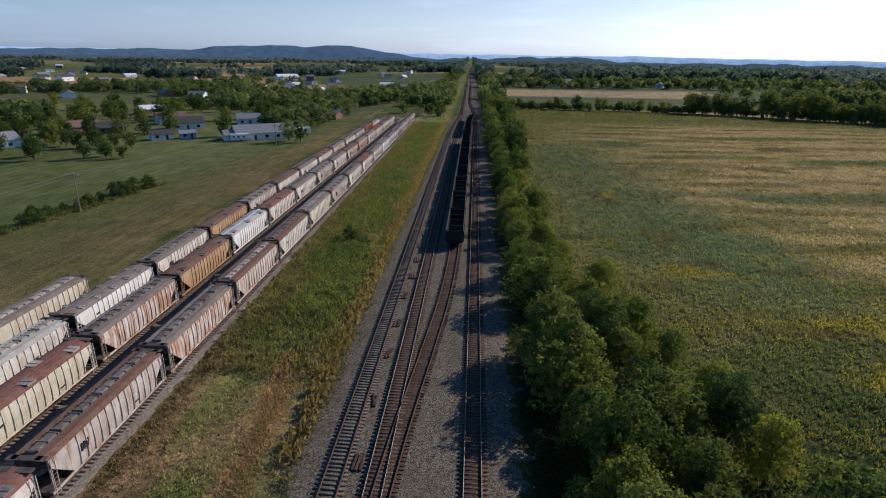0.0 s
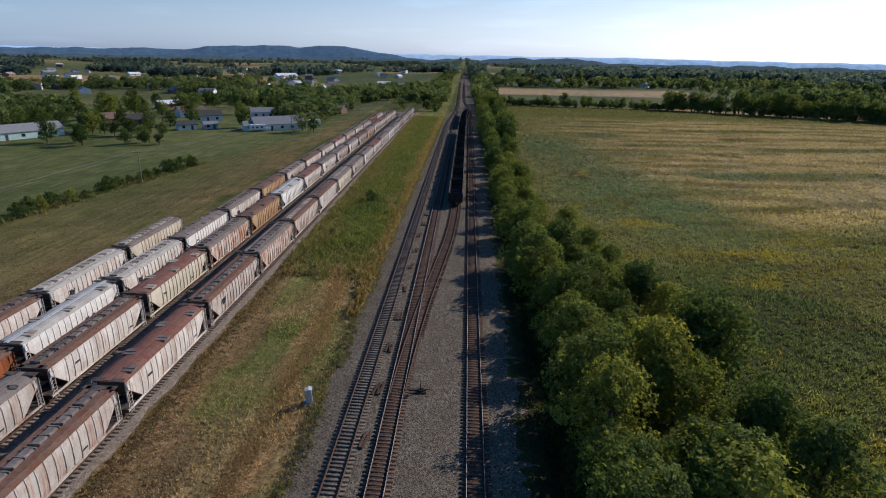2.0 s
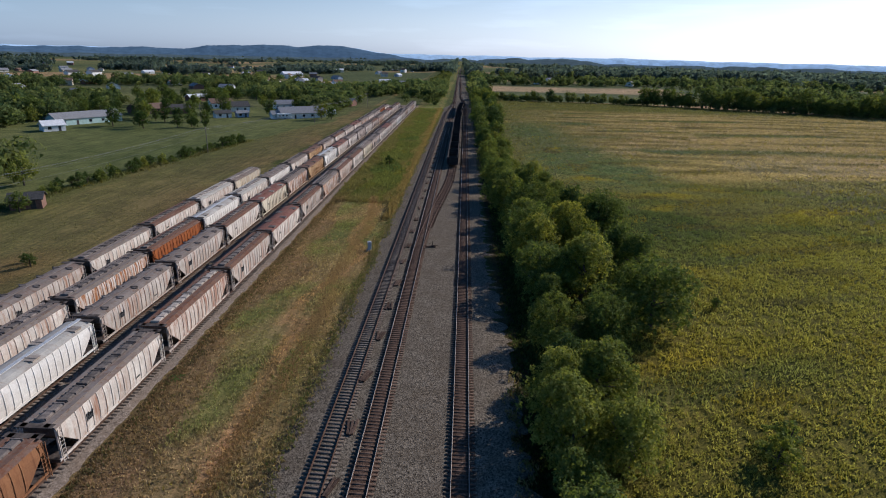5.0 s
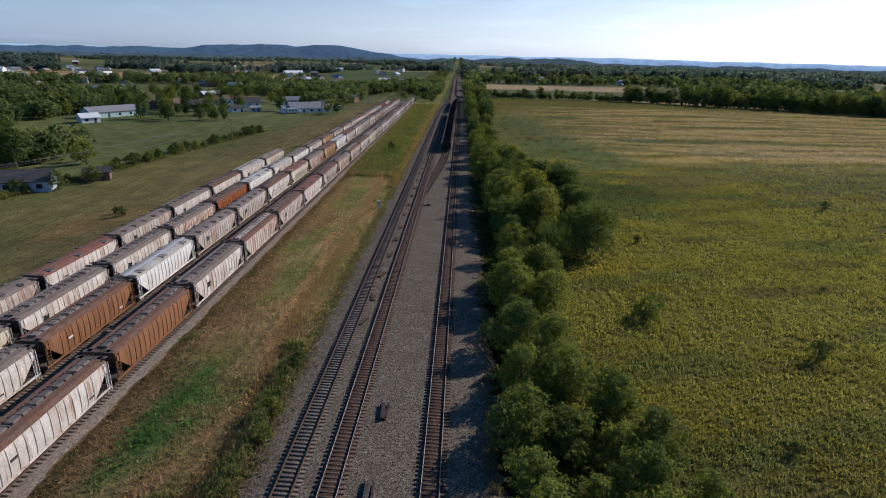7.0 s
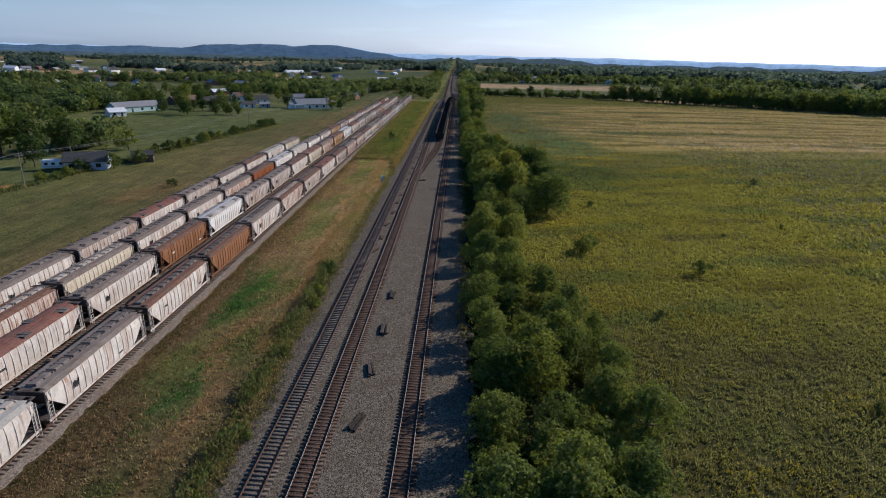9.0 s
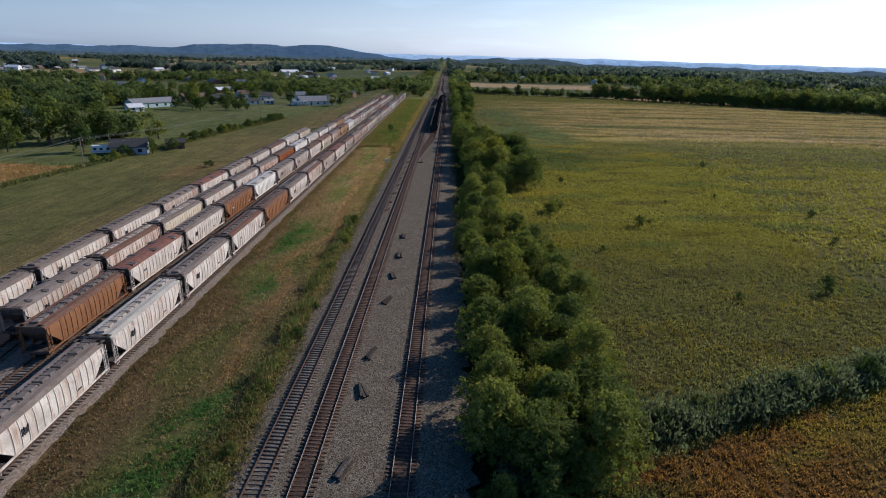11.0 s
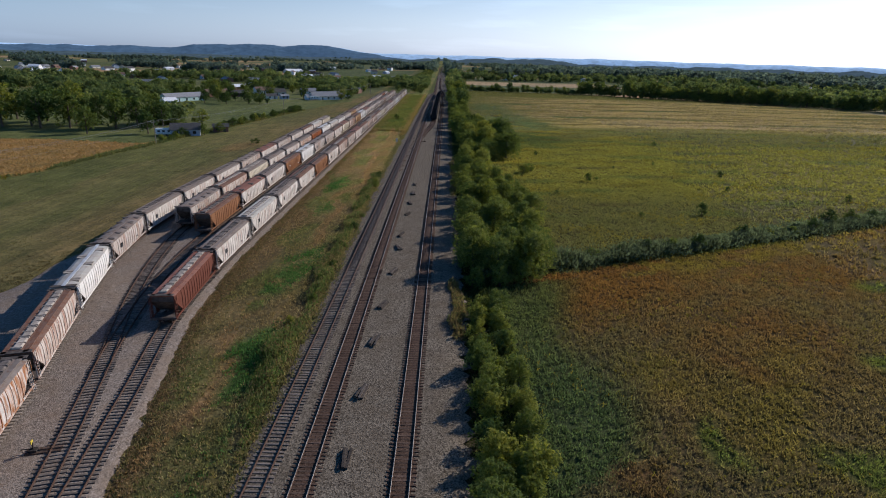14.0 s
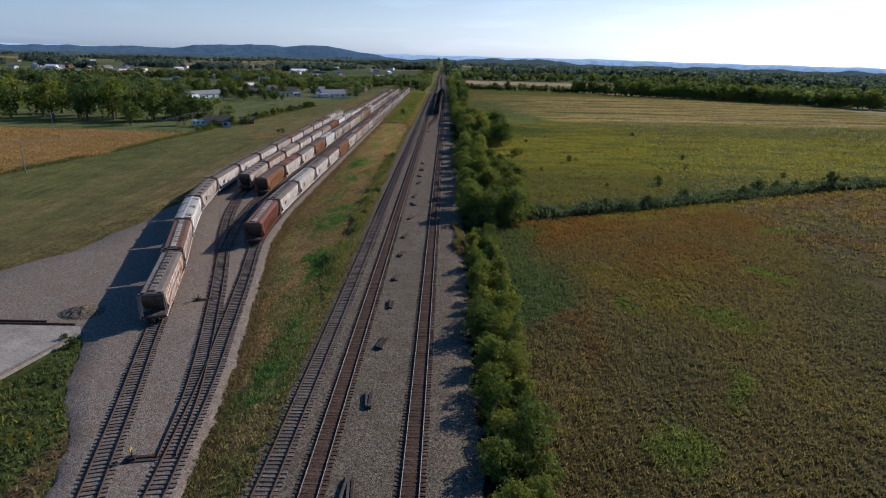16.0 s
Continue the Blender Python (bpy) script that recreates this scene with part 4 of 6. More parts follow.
FAR_TREES = [tree_meshes(31, 8.9, 9.5, 1.0, 1900, 0.31, 26, LEAF_DARK), tree_meshes(32, 9.9, 11.0, 1.2, 2100, 0.33, 30, LEAF_MID),
             tree_meshes(33, 7.9, 10.5, 1.0, 1800, 0.31, 24, LEAF_DARK), tree_meshes(34, 8.4, 8.6, 0.9, 1800, 0.31, 24, LEAF_MID)]
TREE_WORDS = {"yellow_green_leaves": "yellow-green", "green_leaves": "green", "dark_green_leaves": "dark green"}


def plant_tree(meshes, x, y, scale, name, where_text, category, group):
    trunk, crown = meshes
    word = TREE_WORDS[crown.materials[0].name]
    t = thing(name, "%s leafy %s %s" % (word, name.split("_")[-1], where_text), category, group,
              Matrix.LocRotScale((x, y, float(height(x, y))), Euler((0, 0, random.uniform(0, 6.28))), (scale * random.uniform(0.88, 1.14), scale * random.uniform(0.88, 1.14), scale)))
    for nm, me in (("trunk", trunk), ("crown", crown)):
        ob = new(nm, me)
        ob.parent = t
    return t


# the tree row between the line and the meadow: y, far edge x, height
ROW = np.array([(-212, 11, 3.9), (-165, 12.5, 4.2), (-140, 12, 3.2), (-127, 14, 4.0), (-121, 20, 6.8), (-104, 20.5, 7.2), (-80, 23, 6.2), (-63, 23, 5.4), (-54, 15, 5.2),
                (-40, 14.5, 6.2), (-16, 16, 6.4), (-9, 24, 8.0), (15, 28.5, 8.8), (48, 27.5, 8.2), (75, 18, 6.6), (110, 13, 6.2), (180, 14, 7.0), (205, 17, 9.0), (260, 18, 9.5), (395, 19, 9.0)])
r_tree = random.Random(5)
y = -208.0
while y < 395:
    edge, tall = np.interp(y, ROW[:, 0], ROW[:, 1]), np.interp(y, ROW[:, 0], ROW[:, 2])
    x = float(np.interp(y, [-210, -128, -118, -60, -30, -18, 42, 60, 90, 400], [8.6, 8.6, 9.0, 9.1, 9.8, 12.0, 12.2, 9.8, 8.4, 8.2])) + r_tree.uniform(-0.3, 0.7)
    edge, tall = edge * 1.06, tall * 1.12
    step = (0.68 if tall < 6.4 else 0.72) * tall
    while x < edge:
        t = tall * r_tree.uniform(0.68, 1.12) * (0.95 if x < 9 else 1)
        yy = y + r_tree.uniform(-0.5, 0.5) * step
        if not (-137 < yy < -128 and x > 8):
            if t < 3.4:
                m, h, nm = r_tree.choice(SHRUBS), 2.3, "roadside_shrub"
            elif yy > 150:
                m, h, nm = r_tree.choice(FAR_TREES), 10.0, "hedgerow_tree"
            elif t > 5.6:
                m, h, nm = r_tree.choice(BIG_TREES if yy > -25 else (BIG_TREES[0], BIG_TREES[0], BIG_TREES[3], BIG_TREES[1])), 8.3, "hedgerow_tree"
            else:
                m, h, nm = r_tree.choice(NEAR_TREES if yy > -25 else (NEAR_TREES[0], NEAR_TREES[3], NEAR_TREES[5], NEAR_TREES[4])), 6.3, "hedgerow_tree"
            plant_tree(m, x, yy, t / h, nm if nm != "roadside_shrub" else "trackside_shrub", "in the row beside the railway", "tree" if t > 3.4 else "shrub", "row of trees beside the railway")
        x += step * r_tree.uniform(0.75, 1.2)
    y += step * r_tree.uniform(0.8, 1.05)

# lone bushes in the meadow, the strip, the ditch line and along the fence
for x, y, s, k in ((28.5, -32, 1.6, 1), (30.9, -29.2, 1.3, 1), (46.5, -42, 1.0, 2), (37.3, 2, 0.7, 2), (65.3, -77.8, 1.2, 2), (49.5, -81.7, 0.55, 2), (84, -50.5, 0.6, 2), (91, -30.4, 0.8, 2), (49.6, -38.9, 0.5, 1), (92, 34, 0.9, 2),
                   (112, -60, 0.8, 2), (60, -20, 0.4, 2), (76, -12, 0.5, 2), (34, -60, 0.5, 2)):
    plant_tree(SHRUBS[k], x, y, s, "meadow_bush", "standing alone in the meadow", "bush", "bushes in the meadow")
r = random.Random(8)
for k in range(26):
    f = k / 25
    x = 9 + 150 * f ** 1.2
    y = float(along(DITCH, x, 0)) + r.uniform(0.2, 2.6)
    plant_tree(SHRUBS[r.choice((1, 2, 2))], x, y, r.uniform(0.8, 1.45) * (1.45 if 80 < x < 120 else 1.0), "ditch_shrub", "along the ditch between the fields", "shrub", "shrubs along the ditch")
for x, y, s, k in ((-22.6, 101.6, 1.25, 2), (-21.5, 103.5, 1.0, 1), (-14.8, -49.8, 0.8, 2), (-15.0, -58.6, 0.95, 1), (-14.4, -62.5, 0.8, 0), (-14.2, -122, 0.55, 2), (-14.5, -135, 0.6, 1), (-15.0, -56, 0.5, 2), (-15.6, -143, 0.6, 0),
                   (-14.0, -112, 0.55, 1), (-13.9, -100, 0.6, 2), (-14.6, -76, 0.5, 2), (-16.4, -152, 0.5, 2), (-14.8, -128, 0.5, 2), (-13.7, -91, 0.45, 1),
                   (-20, 63, 0.5, 0), (-26, 76, 0.5, 2), (-19, 57, 0.45, 0), (-67.6, 7.6, 0.8, 2), (-70, 9.5, 0.6, 2), (-40.2, -182.5, 0.5, 2), (-38.2, -190, 0.45, 1), (-42, -181.2, 0.4, 2)):
    plant_tree(SHRUBS[k], x, y, s, "trackside_shrub", "in rough grass beside the tracks", "shrub", "shrubs beside the tracks")
for k in range(64):
    y = 12 + 134 * k / 63 + r.uniform(-1.5, 1.5)
    if 42 < y < 52:
        continue
    plant_tree(SHRUBS[r.choice((1, 2, 2, 0))], float(along(FENCE, y)) + r.uniform(-1.2, 1.0), y, r.uniform(0.75, 1.5), "fence_bush", "in the overgrown fence line", "bush", "bushes along the fence line")
for x, y, s, k in ((-97, 31, 1.6, 1), (-111, 64, 6.2 / 9.5, 1), (-116, 67, 5.0 / 9.5, 3), (-157, 180, 0.9, 0), (-141, 176, 0.8, 2), (-146, 182, 0.75, 0), (-128, 181, 0.62, 0), (-121, 182, 0.55, 0), (-124, 186, 0.6, 1), (-116, 183, 0.45, 2),
                   (-133, 47, 1.0, 0), (-141, 44, 1.05, 1), (-150, 40, 1.0, 0), (-131, 58, 0.9, 1), (-125, 54, 0.85, 0), (-160, 42, 1.15, 0), (-170, 38, 1.2, 2), (-178, 44, 1.1, 0), (-188, 40, 1.2, 1), (-197, 46, 1.2, 0), (-207, 38, 1.1, 2), (-217, 44, 1.2, 1),
                   (-228, 40, 1.1, 0), (-240, 46, 1.2, 2), (-166, 56, 1.2, 1), (-183, 62, 1.2, 0), (-150, 60, 1.1, 2), (-200, 66, 1.2, 0), (-222, 62, 1.2, 1), (-143, 26, 0.7, 1), (-252, 40, 1.1, 1), (-265, 48, 1.2, 0), (-120, 30, 0.7, 0), (-94, 40, 0.4, 1),
                   (-150, 204, 0.62, 0), (-144, 201, 0.68, 2), (-138, 203, 0.72, 0), (-131, 203, 0.62, 2), (-126, 205, 0.5, 1), (-157, 207, 0.8, 1), (-163, 214, 1.0, 0)):
    plant_tree((SHRUBS if k < 0 else FAR_TREES)[k], x, y, (s * 1.4 if y < 70 and x < -119 else s) if s < 1.5 else 0.45, "garden_tree", "standing in grass near the houses", "tree", "trees round the houses")

spots = []
while len(spots) < 78:
    x, y = r.uniform(-270, -68), r.uniform(178, 345)
    if (y < 222 and x > -152) or any((x - hx) ** 2 + (y - hy) ** 2 < 13 ** 2 for hx, hy in HOUSES) or any((x - a) ** 2 + (y - b) ** 2 < 49 for a, b in spots):
        continue
    spots.append((x, y))
    plant_tree(r.choice(FAR_TREES), x, y, r.uniform(0.55, 1.05), "garden_tree", "standing in grass near the houses", "tree", "trees round the houses")

# treeline at the far side of the meadow
LINE_E = [(19, 400), (70, 394), (138, 386), (185, 366), (231, 343), (300, 305), (372, 262), (470, 205), (580, 150)]
d = 0.0
p, s = line_path(LINE_E, 4)
while d < s[-1]:
    x, y = np.interp(d, s, p[:, 0]), np.interp(d, s, p[:, 1])
    small = x < 135
    plant_tree(r.choice((FAR_TREES[1], FAR_TREES[3], FAR_TREES[r.randrange(4)])), x + r.uniform(-2, 2), y + r.uniform(0, 6), r.uniform(0.45, 0.8) * (1.7 if r.random() < 0.06 else 1) if small else r.uniform(1.0, 1.5), "treeline_tree", "in the treeline behind the meadow", "tree", "treeline behind the meadow")
    d += r.uniform(3.5, 6.0) if small else r.uniform(3.2, 5.2)


# farther woods, too many to count
def woods(name, pts, size, leaf_n, shades, label, seed):
    """Broad-leaved trees as lobed crowns of leaf sprays; each tree takes a colour between two of the shades."""
    rg = np.random.default_rng(seed)
    n = len(pts)
    pts = np.asarray(pts, float)
    z = height(pts[:, 0], pts[:, 1])
    tall = size * rg.uniform(0.55, 1.25, n)
    wide = tall * rg.uniform(0.8, 1.25, n)
    lobes = 7
    cen = rg.normal(size=(n, lobes, 3))
    cen /= np.linalg.norm(cen, axis=2)[..., None]
    cen *= rg.uniform(0.35, 0.68, (n, lobes, 1))
    rad = rg.uniform(0.34, 0.52, (n, lobes))
    pick = rg.integers(0, lobes, (n, leaf_n))
    d = rg.normal(size=(n, leaf_n, 3))
    d[..., 2] = d[..., 2] * 0.9 + 0.2
    d /= np.linalg.norm(d, axis=2)[..., None]
    i = np.arange(n)[:, None]
    unit = cen[i, pick] + d * rad[i, pick][..., None] * rg.uniform(0.8, 1.12, (n, leaf_n, 1))
    scale = np.stack([wide * 0.55, wide * 0.55, tall * 0.52], 1)[:, None]
    pos = np.stack([pts[:, 0], pts[:, 1], z + tall * 0.48], 1)[:, None] + unit * scale
    nr = d + 0.35 * rg.normal(size=d.shape)
    nr /= np.linalg.norm(nr, axis=2)[..., None]
    t = np.cross(nr, rg.normal(size=d.shape))
    t /= np.linalg.norm(t, axis=2)[..., None]
    b = np.cross(nr, t)
    sc = (tall * 1.15 / math.sqrt(leaf_n))[:, None, None] * rg.uniform(0.7, 1.3, (n, leaf_n, 1))
    q = np.stack([pos - t * sc, pos + b * sc * 1.5, pos + t * sc], 2)
    f = rg.random((n, 1)) ** 1.4
    col = (np.array(shades[0]) * (1 - f) + np.array(shades[1]) * f) * rg.uniform(0.8, 1.2, (n, 1))
    ob = new(name, mesh_np(name, q.reshape(-1, 3), np.arange(n * leaf_n * 3).reshape(-1, 3), WOODLAND, np.repeat(col, leaf_n * 3, 0), tris=True))
    return tagged(ob, label, "woods", kind="stuff")


def wood_points(n, seed, lo, hi, side):
    rg = np.random.default_rng(seed)
    out = []
    while len(out) < n:
        a = np.radians(rg.uniform(-47, 1.5) if side < 0 else rg.uniform(-1.5, 47))
        d = math.exp(rg.uniform(math.log(lo), math.log(hi)))
        x, y = d * math.sin(a), d * math.cos(a) - 60
        rail = -4 - 0.009 * max(y - 340, 0)
        if abs(x - rail) < 13:
            continue
        if side < 0:
            if y < 50 or (y < 110 and x > -124) or (y < 245 and x > -195 and not (y < 95 and x < -124)) or (y < 390 and x > -75):
                continue
            if any((x - hx) ** 2 + (y - hy) ** 2 < 18 ** 2 for hx, hy in HOUSES):
                continue
            dense = wave(x, y, 60, 21) + 0.5 * wave(x, y, 160, 22) + (0.2 if abs(x + 22) < 22 and y > 330 else 0) - (0.15 if y < 480 else 0.5)
        else:
            edge = float(np.interp(x, [q[0] for q in LINE_E], [q[1] for q in LINE_E]))
            if x < 580 and y < edge + 9 or (18 < x < 236 and y < 655):
                continue
            dense = 1.3 * wave(x, y * 2.0, 110, 23) + 0.5 * wave(x, y, 260, 24) + (1.0 if x - rail < 30 else 0) + (0.8 if x > 150 and y < edge + 45 else 0) - 0.3
            if 655 < y < 675:
                dense = 1
        if dense > (rg.uniform(-0.35, 0.5) if d < 700 else rg.uniform(0.0, 0.45)):
            out.append((x, y))
    return out


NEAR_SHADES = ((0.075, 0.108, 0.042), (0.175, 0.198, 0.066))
# leaf colours paled to blue-grey, imitating haze over the far plain
FAR_HAZE_SHADES = ((0.082, 0.116, 0.104), (0.125, 0.158, 0.128))
woods("town_woods", wood_points(1700, 41, 130, 900, -1), 8.4, 180, NEAR_SHADES, "mixed green trees between the houses of the town", 51)
woods("far_woods_west", wood_points(2900, 42, 850, 3600, -1), 12, 64, FAR_HAZE_SHADES, "dark woods and hedges in the far plain, tinted blue-grey as by haze", 52)
woods("far_hedges", wood_points(950, 43, 420, 1000, 1), 11, 170, NEAR_SHADES, "green hedges and woods behind the meadow", 53)
woods("far_woods_east", wood_points(3200, 44, 900, 3600, 1), 15, 64, FAR_HAZE_SHADES, "dark woods in the far eastern plain, tinted blue-grey as by haze", 54)
dd = np.random.default_rng(63).uniform(0, s[-1], 420)
woods("treeline_brush", np.c_[np.interp(dd, s, p[:, 0]), np.interp(dd, s, p[:, 1]) + np.random.default_rng(64).uniform(-1, 4, 420)], 4.8, 110, NEAR_SHADES, "low dense brush filling the treeline behind the meadow", 65)
# trees close along both sides of the line beyond the yard
rg2 = np.random.default_rng(61)
yy = rg2.uniform(330, 1350, 420)
side = rg2.choice((-1, 1), 420)
woods("lineside_trees", np.c_[-4 - 0.009 * np.maximum(yy - 340, 0) + side * (12 + np.abs(rg2.normal(0, 8, 420))) - (side < 0) * 3, yy], 6.2, 150, ((0.085, 0.11, 0.034), (0.17, 0.175, 0.05)), "yellow-green trees close along the railway", 62)

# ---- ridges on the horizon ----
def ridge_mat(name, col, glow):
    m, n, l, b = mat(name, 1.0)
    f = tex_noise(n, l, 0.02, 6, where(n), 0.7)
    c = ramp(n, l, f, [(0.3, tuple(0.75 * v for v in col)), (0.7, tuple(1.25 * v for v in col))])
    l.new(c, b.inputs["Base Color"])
    # a weak glow of the same colour stands in for hazy air
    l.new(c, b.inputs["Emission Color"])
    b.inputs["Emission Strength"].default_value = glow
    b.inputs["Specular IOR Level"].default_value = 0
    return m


def ridge(name, dist, profile, material, label, rough, depth=260):
    a = np.arange(-75, 75, 0.1)
    pa, ph = zip(*profile)
    h = np.interp(a, pa, ph)
    k = np.exp(-np.linspace(-2, 2, 9) ** 2)
    h = np.convolve(np.pad(h, 4, "edge"), k / k.sum(), "valid")
    h = h + 4.5 * rough * wave(a, 0 * a, 1.1, 33) + rough * (wave(a, 0 * a, 0.25, 31) + 0.6 * wave(a, 0 * a, 0.09, 32))
    v = []
    for dd, f in ((-depth, -0.1), (-depth * 0.6, 0.45), (-depth * 0.25, 0.85), (0, 1.0), (depth * 0.5, 0.3)):
        rr = np.radians(a)
        v.append(np.stack([(dist + dd) * np.sin(rr), (dist + dd) * np.cos(rr) - 60, np.where(f < 0, -14, h * f)], -1))
    v = np.array(v)
    i = np.arange(v.shape[0] * v.shape[1]).reshape(v.shape[:2])
    q = np.stack([i[:-1, :-1], i[:-1, 1:], i[1:, 1:], i[1:, :-1]], -1).reshape(-1, 4)
    return tagged(new(name, mesh_np(name, v.reshape(-1, 3), q, material)), label, "hills", kind="structure")


SKYLINE = [(-75, 25), (-39, 17), (-35.7, 30), (-32.5, 26), (-29.5, 36), (-26.3, 29), (-22.9, 55), (-18.8, 69), (-16, 61), (-13.2, 76), (-10.5, 62), (-7.6, 26), (-3.9, 31), (-0.7, 25), (1.4, 33), (5, 27), (14.8, 34), (20.5, 29), (34, 29), (75, 30)]
# distance haze is put into these colours: bluer and paler, with some glow
ridge("backdrop_ridge_west", 4300, [(a, h if a < -7 else -12) for a, h in SKYLINE], ridge_mat("haze_blue_wooded_ridge", (0.062, 0.105, 0.155), 0.34), "wooded ridge on the horizon, haze blue put into its colour", 1.6)
ridge("backdrop_ridge_east", 4500, [(a, 30 if a < -12 else h * 1.03) for a, h in SKYLINE], ridge_mat("haze_pale_ridge", (0.27, 0.38, 0.50), 0.62), "ridge on the horizon, painted pale blue as by haze", 0.8, 120)
ridge("backdrop_hill", 3300, [(-75, -5), (-30, -4), (-9, 2), (-2, 8), (1, 12), (5, 22), (9, 24), (11.5, 19), (13.5, 2), (18, 4), (23, 9), (28, 10), (33, 8), (36, 12), (75, 6)], ridge_mat("haze_tinted_wooded_hill", (0.062, 0.088, 0.098), 0.28), "dark wooded hill in the distance, tinted blue as by haze", 1.8)

# ---- weeds and grasses ----
def plants(name, xy, colours, wide, tall, blades, size, label, seed, lift=0.0):
    """Plants as sprays of small leaves: xy (n, 2), colours (n, 3), wide and tall in metres (n)."""
    rg = np.random.default_rng(seed)
    n = len(xy)
    z = height(xy[:, 0], xy[:, 1]) + lift
    ang = rg.uniform(0, 2 * np.pi, (n, blades))
    rad = np.sqrt(rg.random((n, blades))) * wide[:, None] * 0.5
    hz = tall[:, None] * rg.uniform(0.25, 1.0, (n, blades))
    c = np.stack([xy[:, :1] + rad * np.cos(ang), xy[:, 1:] + rad * np.sin(ang), z[:, None] + hz], -1)
    s = size * rg.uniform(0.6, 1.4, (n, blades, 1))
    up = np.stack([rg.normal(0, 0.5, (n, blades)), rg.normal(0, 0.5, (n, blades)), np.ones((n, blades))], -1)
    up /= np.linalg.norm(up, axis=2)[..., None]
    t = np.cross(up, rg.normal(size=up.shape))
    t /= np.linalg.norm(t, axis=2)[..., None]
    v = np.stack([c - up * np.minimum(s * 1.3, hz[..., None] + 0.05) - t * s * 0.5, c - up * np.minimum(s * 1.3, hz[..., None] + 0.05) + t * s * 0.5, c + up * s], 2)
    col = np.repeat(colours, blades * 3, 0)
    ob = new(name, mesh_np(name, v.reshape(-1, 3), np.arange(n * blades * 3).reshape(-1, 3), PLANTS, col, tris=True))
    return tagged(ob, label, "weeds", kind="stuff")


def scatter(n, x0, x1, y0, y1, seed):
    rg = np.random.default_rng(seed)
    return np.c_[rg.uniform(x0, x1, n), rg.uniform(y0, y1, n)]


def tint(xy, seed, gold=0.1, bright=1.65, gold_col=(0.21, 0.175, 0.03), uneven=0.25):
    rg = np.random.default_rng(seed)
    c = soil_colour(xy[:, 0], xy[:, 1]) * bright * rg.uniform(1 - uneven, 1 + uneven, (len(xy), 1))
    gold = gold * np.where((xy[:, 0] > 5) & (xy[:, 1] < along(DITCH, xy[:, 0], 0) - 3), 0.25, 1.0)
    g = (rg.random(len(xy)) < gold * np.clip(0.4 + 4 * wave(xy[:, 0], xy[:, 1] * 1.6, 8, 41), 0, 6))
    c[g] = np.array(gold_col) * rg.uniform(0.7, 1.3, (g.sum(), 1))
    return c


def east_ok(xy, margin=0.0):
    edge = np.interp(xy[:, 1], ROW[:, 0], ROW[:, 1])
    return (xy[:, 0] > np.minimum(edge, 400) * 0.85 + margin) & (np.abs(xy[:, 1] - along(DITCH, xy[:, 0], 0) + 0.6) > 0.5)


def lush(xy):
    return np.clip(0.55 + 0.5 * wave(xy[:, 0], xy[:, 1], 6, 42) + 0.35 * wave(xy[:, 0], xy[:, 1], 2.2, 43), 0.15, 1.4)


for k, (n, x0, x1, y0, y1, w, h, b, s) in enumerate(((74000, 9, 75, -212, -40, 0.85, 0.55, 5, 0.135), (66000, 9, 95, -40, 150, 0.95, 0.6, 5, 0.15),
                                                     (26000, 75, 190, -150, 110, 1.3, 0.7, 4, 0.28), (64000, 9, 330, 80, 395, 1.7, 0.5, 4, 0.30), (20000, 185, 400, -120, 110, 1.8, 0.8, 3, 0.5))):
    p = scatter(n, x0, x1, y0, y1, 70 + k)
    crop = p[:, 1] < along(DITCH, p[:, 0], 0) - 3
    p[:, 0] = np.where(crop, np.round(p[:, 0] / 0.9) * 0.9 + np.random.default_rng(k).normal(0, 0.22, len(p)), p[:, 0])
    p = p[east_ok(p)]
    fade = np.random.default_rng(60 + k).random(len(p))
    if k == 1:
        p = p[(p[:, 1] < 80 + 70 * fade) & (p[:, 0] < 70 + 25 * fade)]
    elif k == 3:
        p = p[p[:, 1] > 80 + 70 * fade]
    if k >= 3:
        p = p[p[:, 1] < np.interp(p[:, 0], [q[0] for q in LINE_E], [q[1] for q in LINE_E]) - 1]
    f = lush(p)
    plants("meadow_weeds", p, tint(p, 80 + k, 0.04 if k >= 3 else 0.10, (1.5, 1.6, 1.5, 1.12, 1.3)[k]), w * (0.6 + 0.5 * f), h * (0.35 + 0.75 * f), b, s, "dense yellow-green weeds and goldenrod in the meadow", 90 + k)

# strip between yard and main line
p = scatter(100000, -30.6, -12.6, -215, 300, 101)
rgs = np.random.default_rng(102)
west, east = np.array([yard_east(v) for v in p[:, 1]]), np.array([bed_west(v) for v in p[:, 1]])
thick = np.clip(0.3 + 0.45 * smooth(52, 64, p[:, 1]) + 0.55 * smooth(-18.5, -15, p[:, 0]) * smooth(-20, -50, p[:, 1]) + 0.35 * wave(p[:, 0], p[:, 1], 5, 44), 0.03, 1)
ok = (p[:, 0] > west + 0.7) & (p[:, 0] < east - 0.5) & (rgs.random(len(p)) < thick + 0.45)
p, thick = p[ok], thick[ok]
col = tint(p, 103, 0.02, 1.6, uneven=0.55)
plants("strip_weeds", p, col, 0.4 + 0.5 * thick, 0.06 + 0.7 * thick ** 1.5, 3, 0.11, "rough weeds and dry grass between the yard and the main line", 104)
# taller growth on the strip north of the signal box
p = scatter(9000, -30, -14.6, 54, 295, 105)
p = p[(p[:, 0] < -15.2 - 1.5 * np.random.default_rng(1).random(len(p)))]
f = lush(p)
plants("strip_scrub", p, tint(p, 106, 0.06, 1.15), 0.9 + 0.5 * f, 0.5 + 1.0 * f, 8, 0.19, "thick green and yellow scrub between the tracks", 107)
p = scatter(2600, -16.2, -14.2, 40, 300, 108)
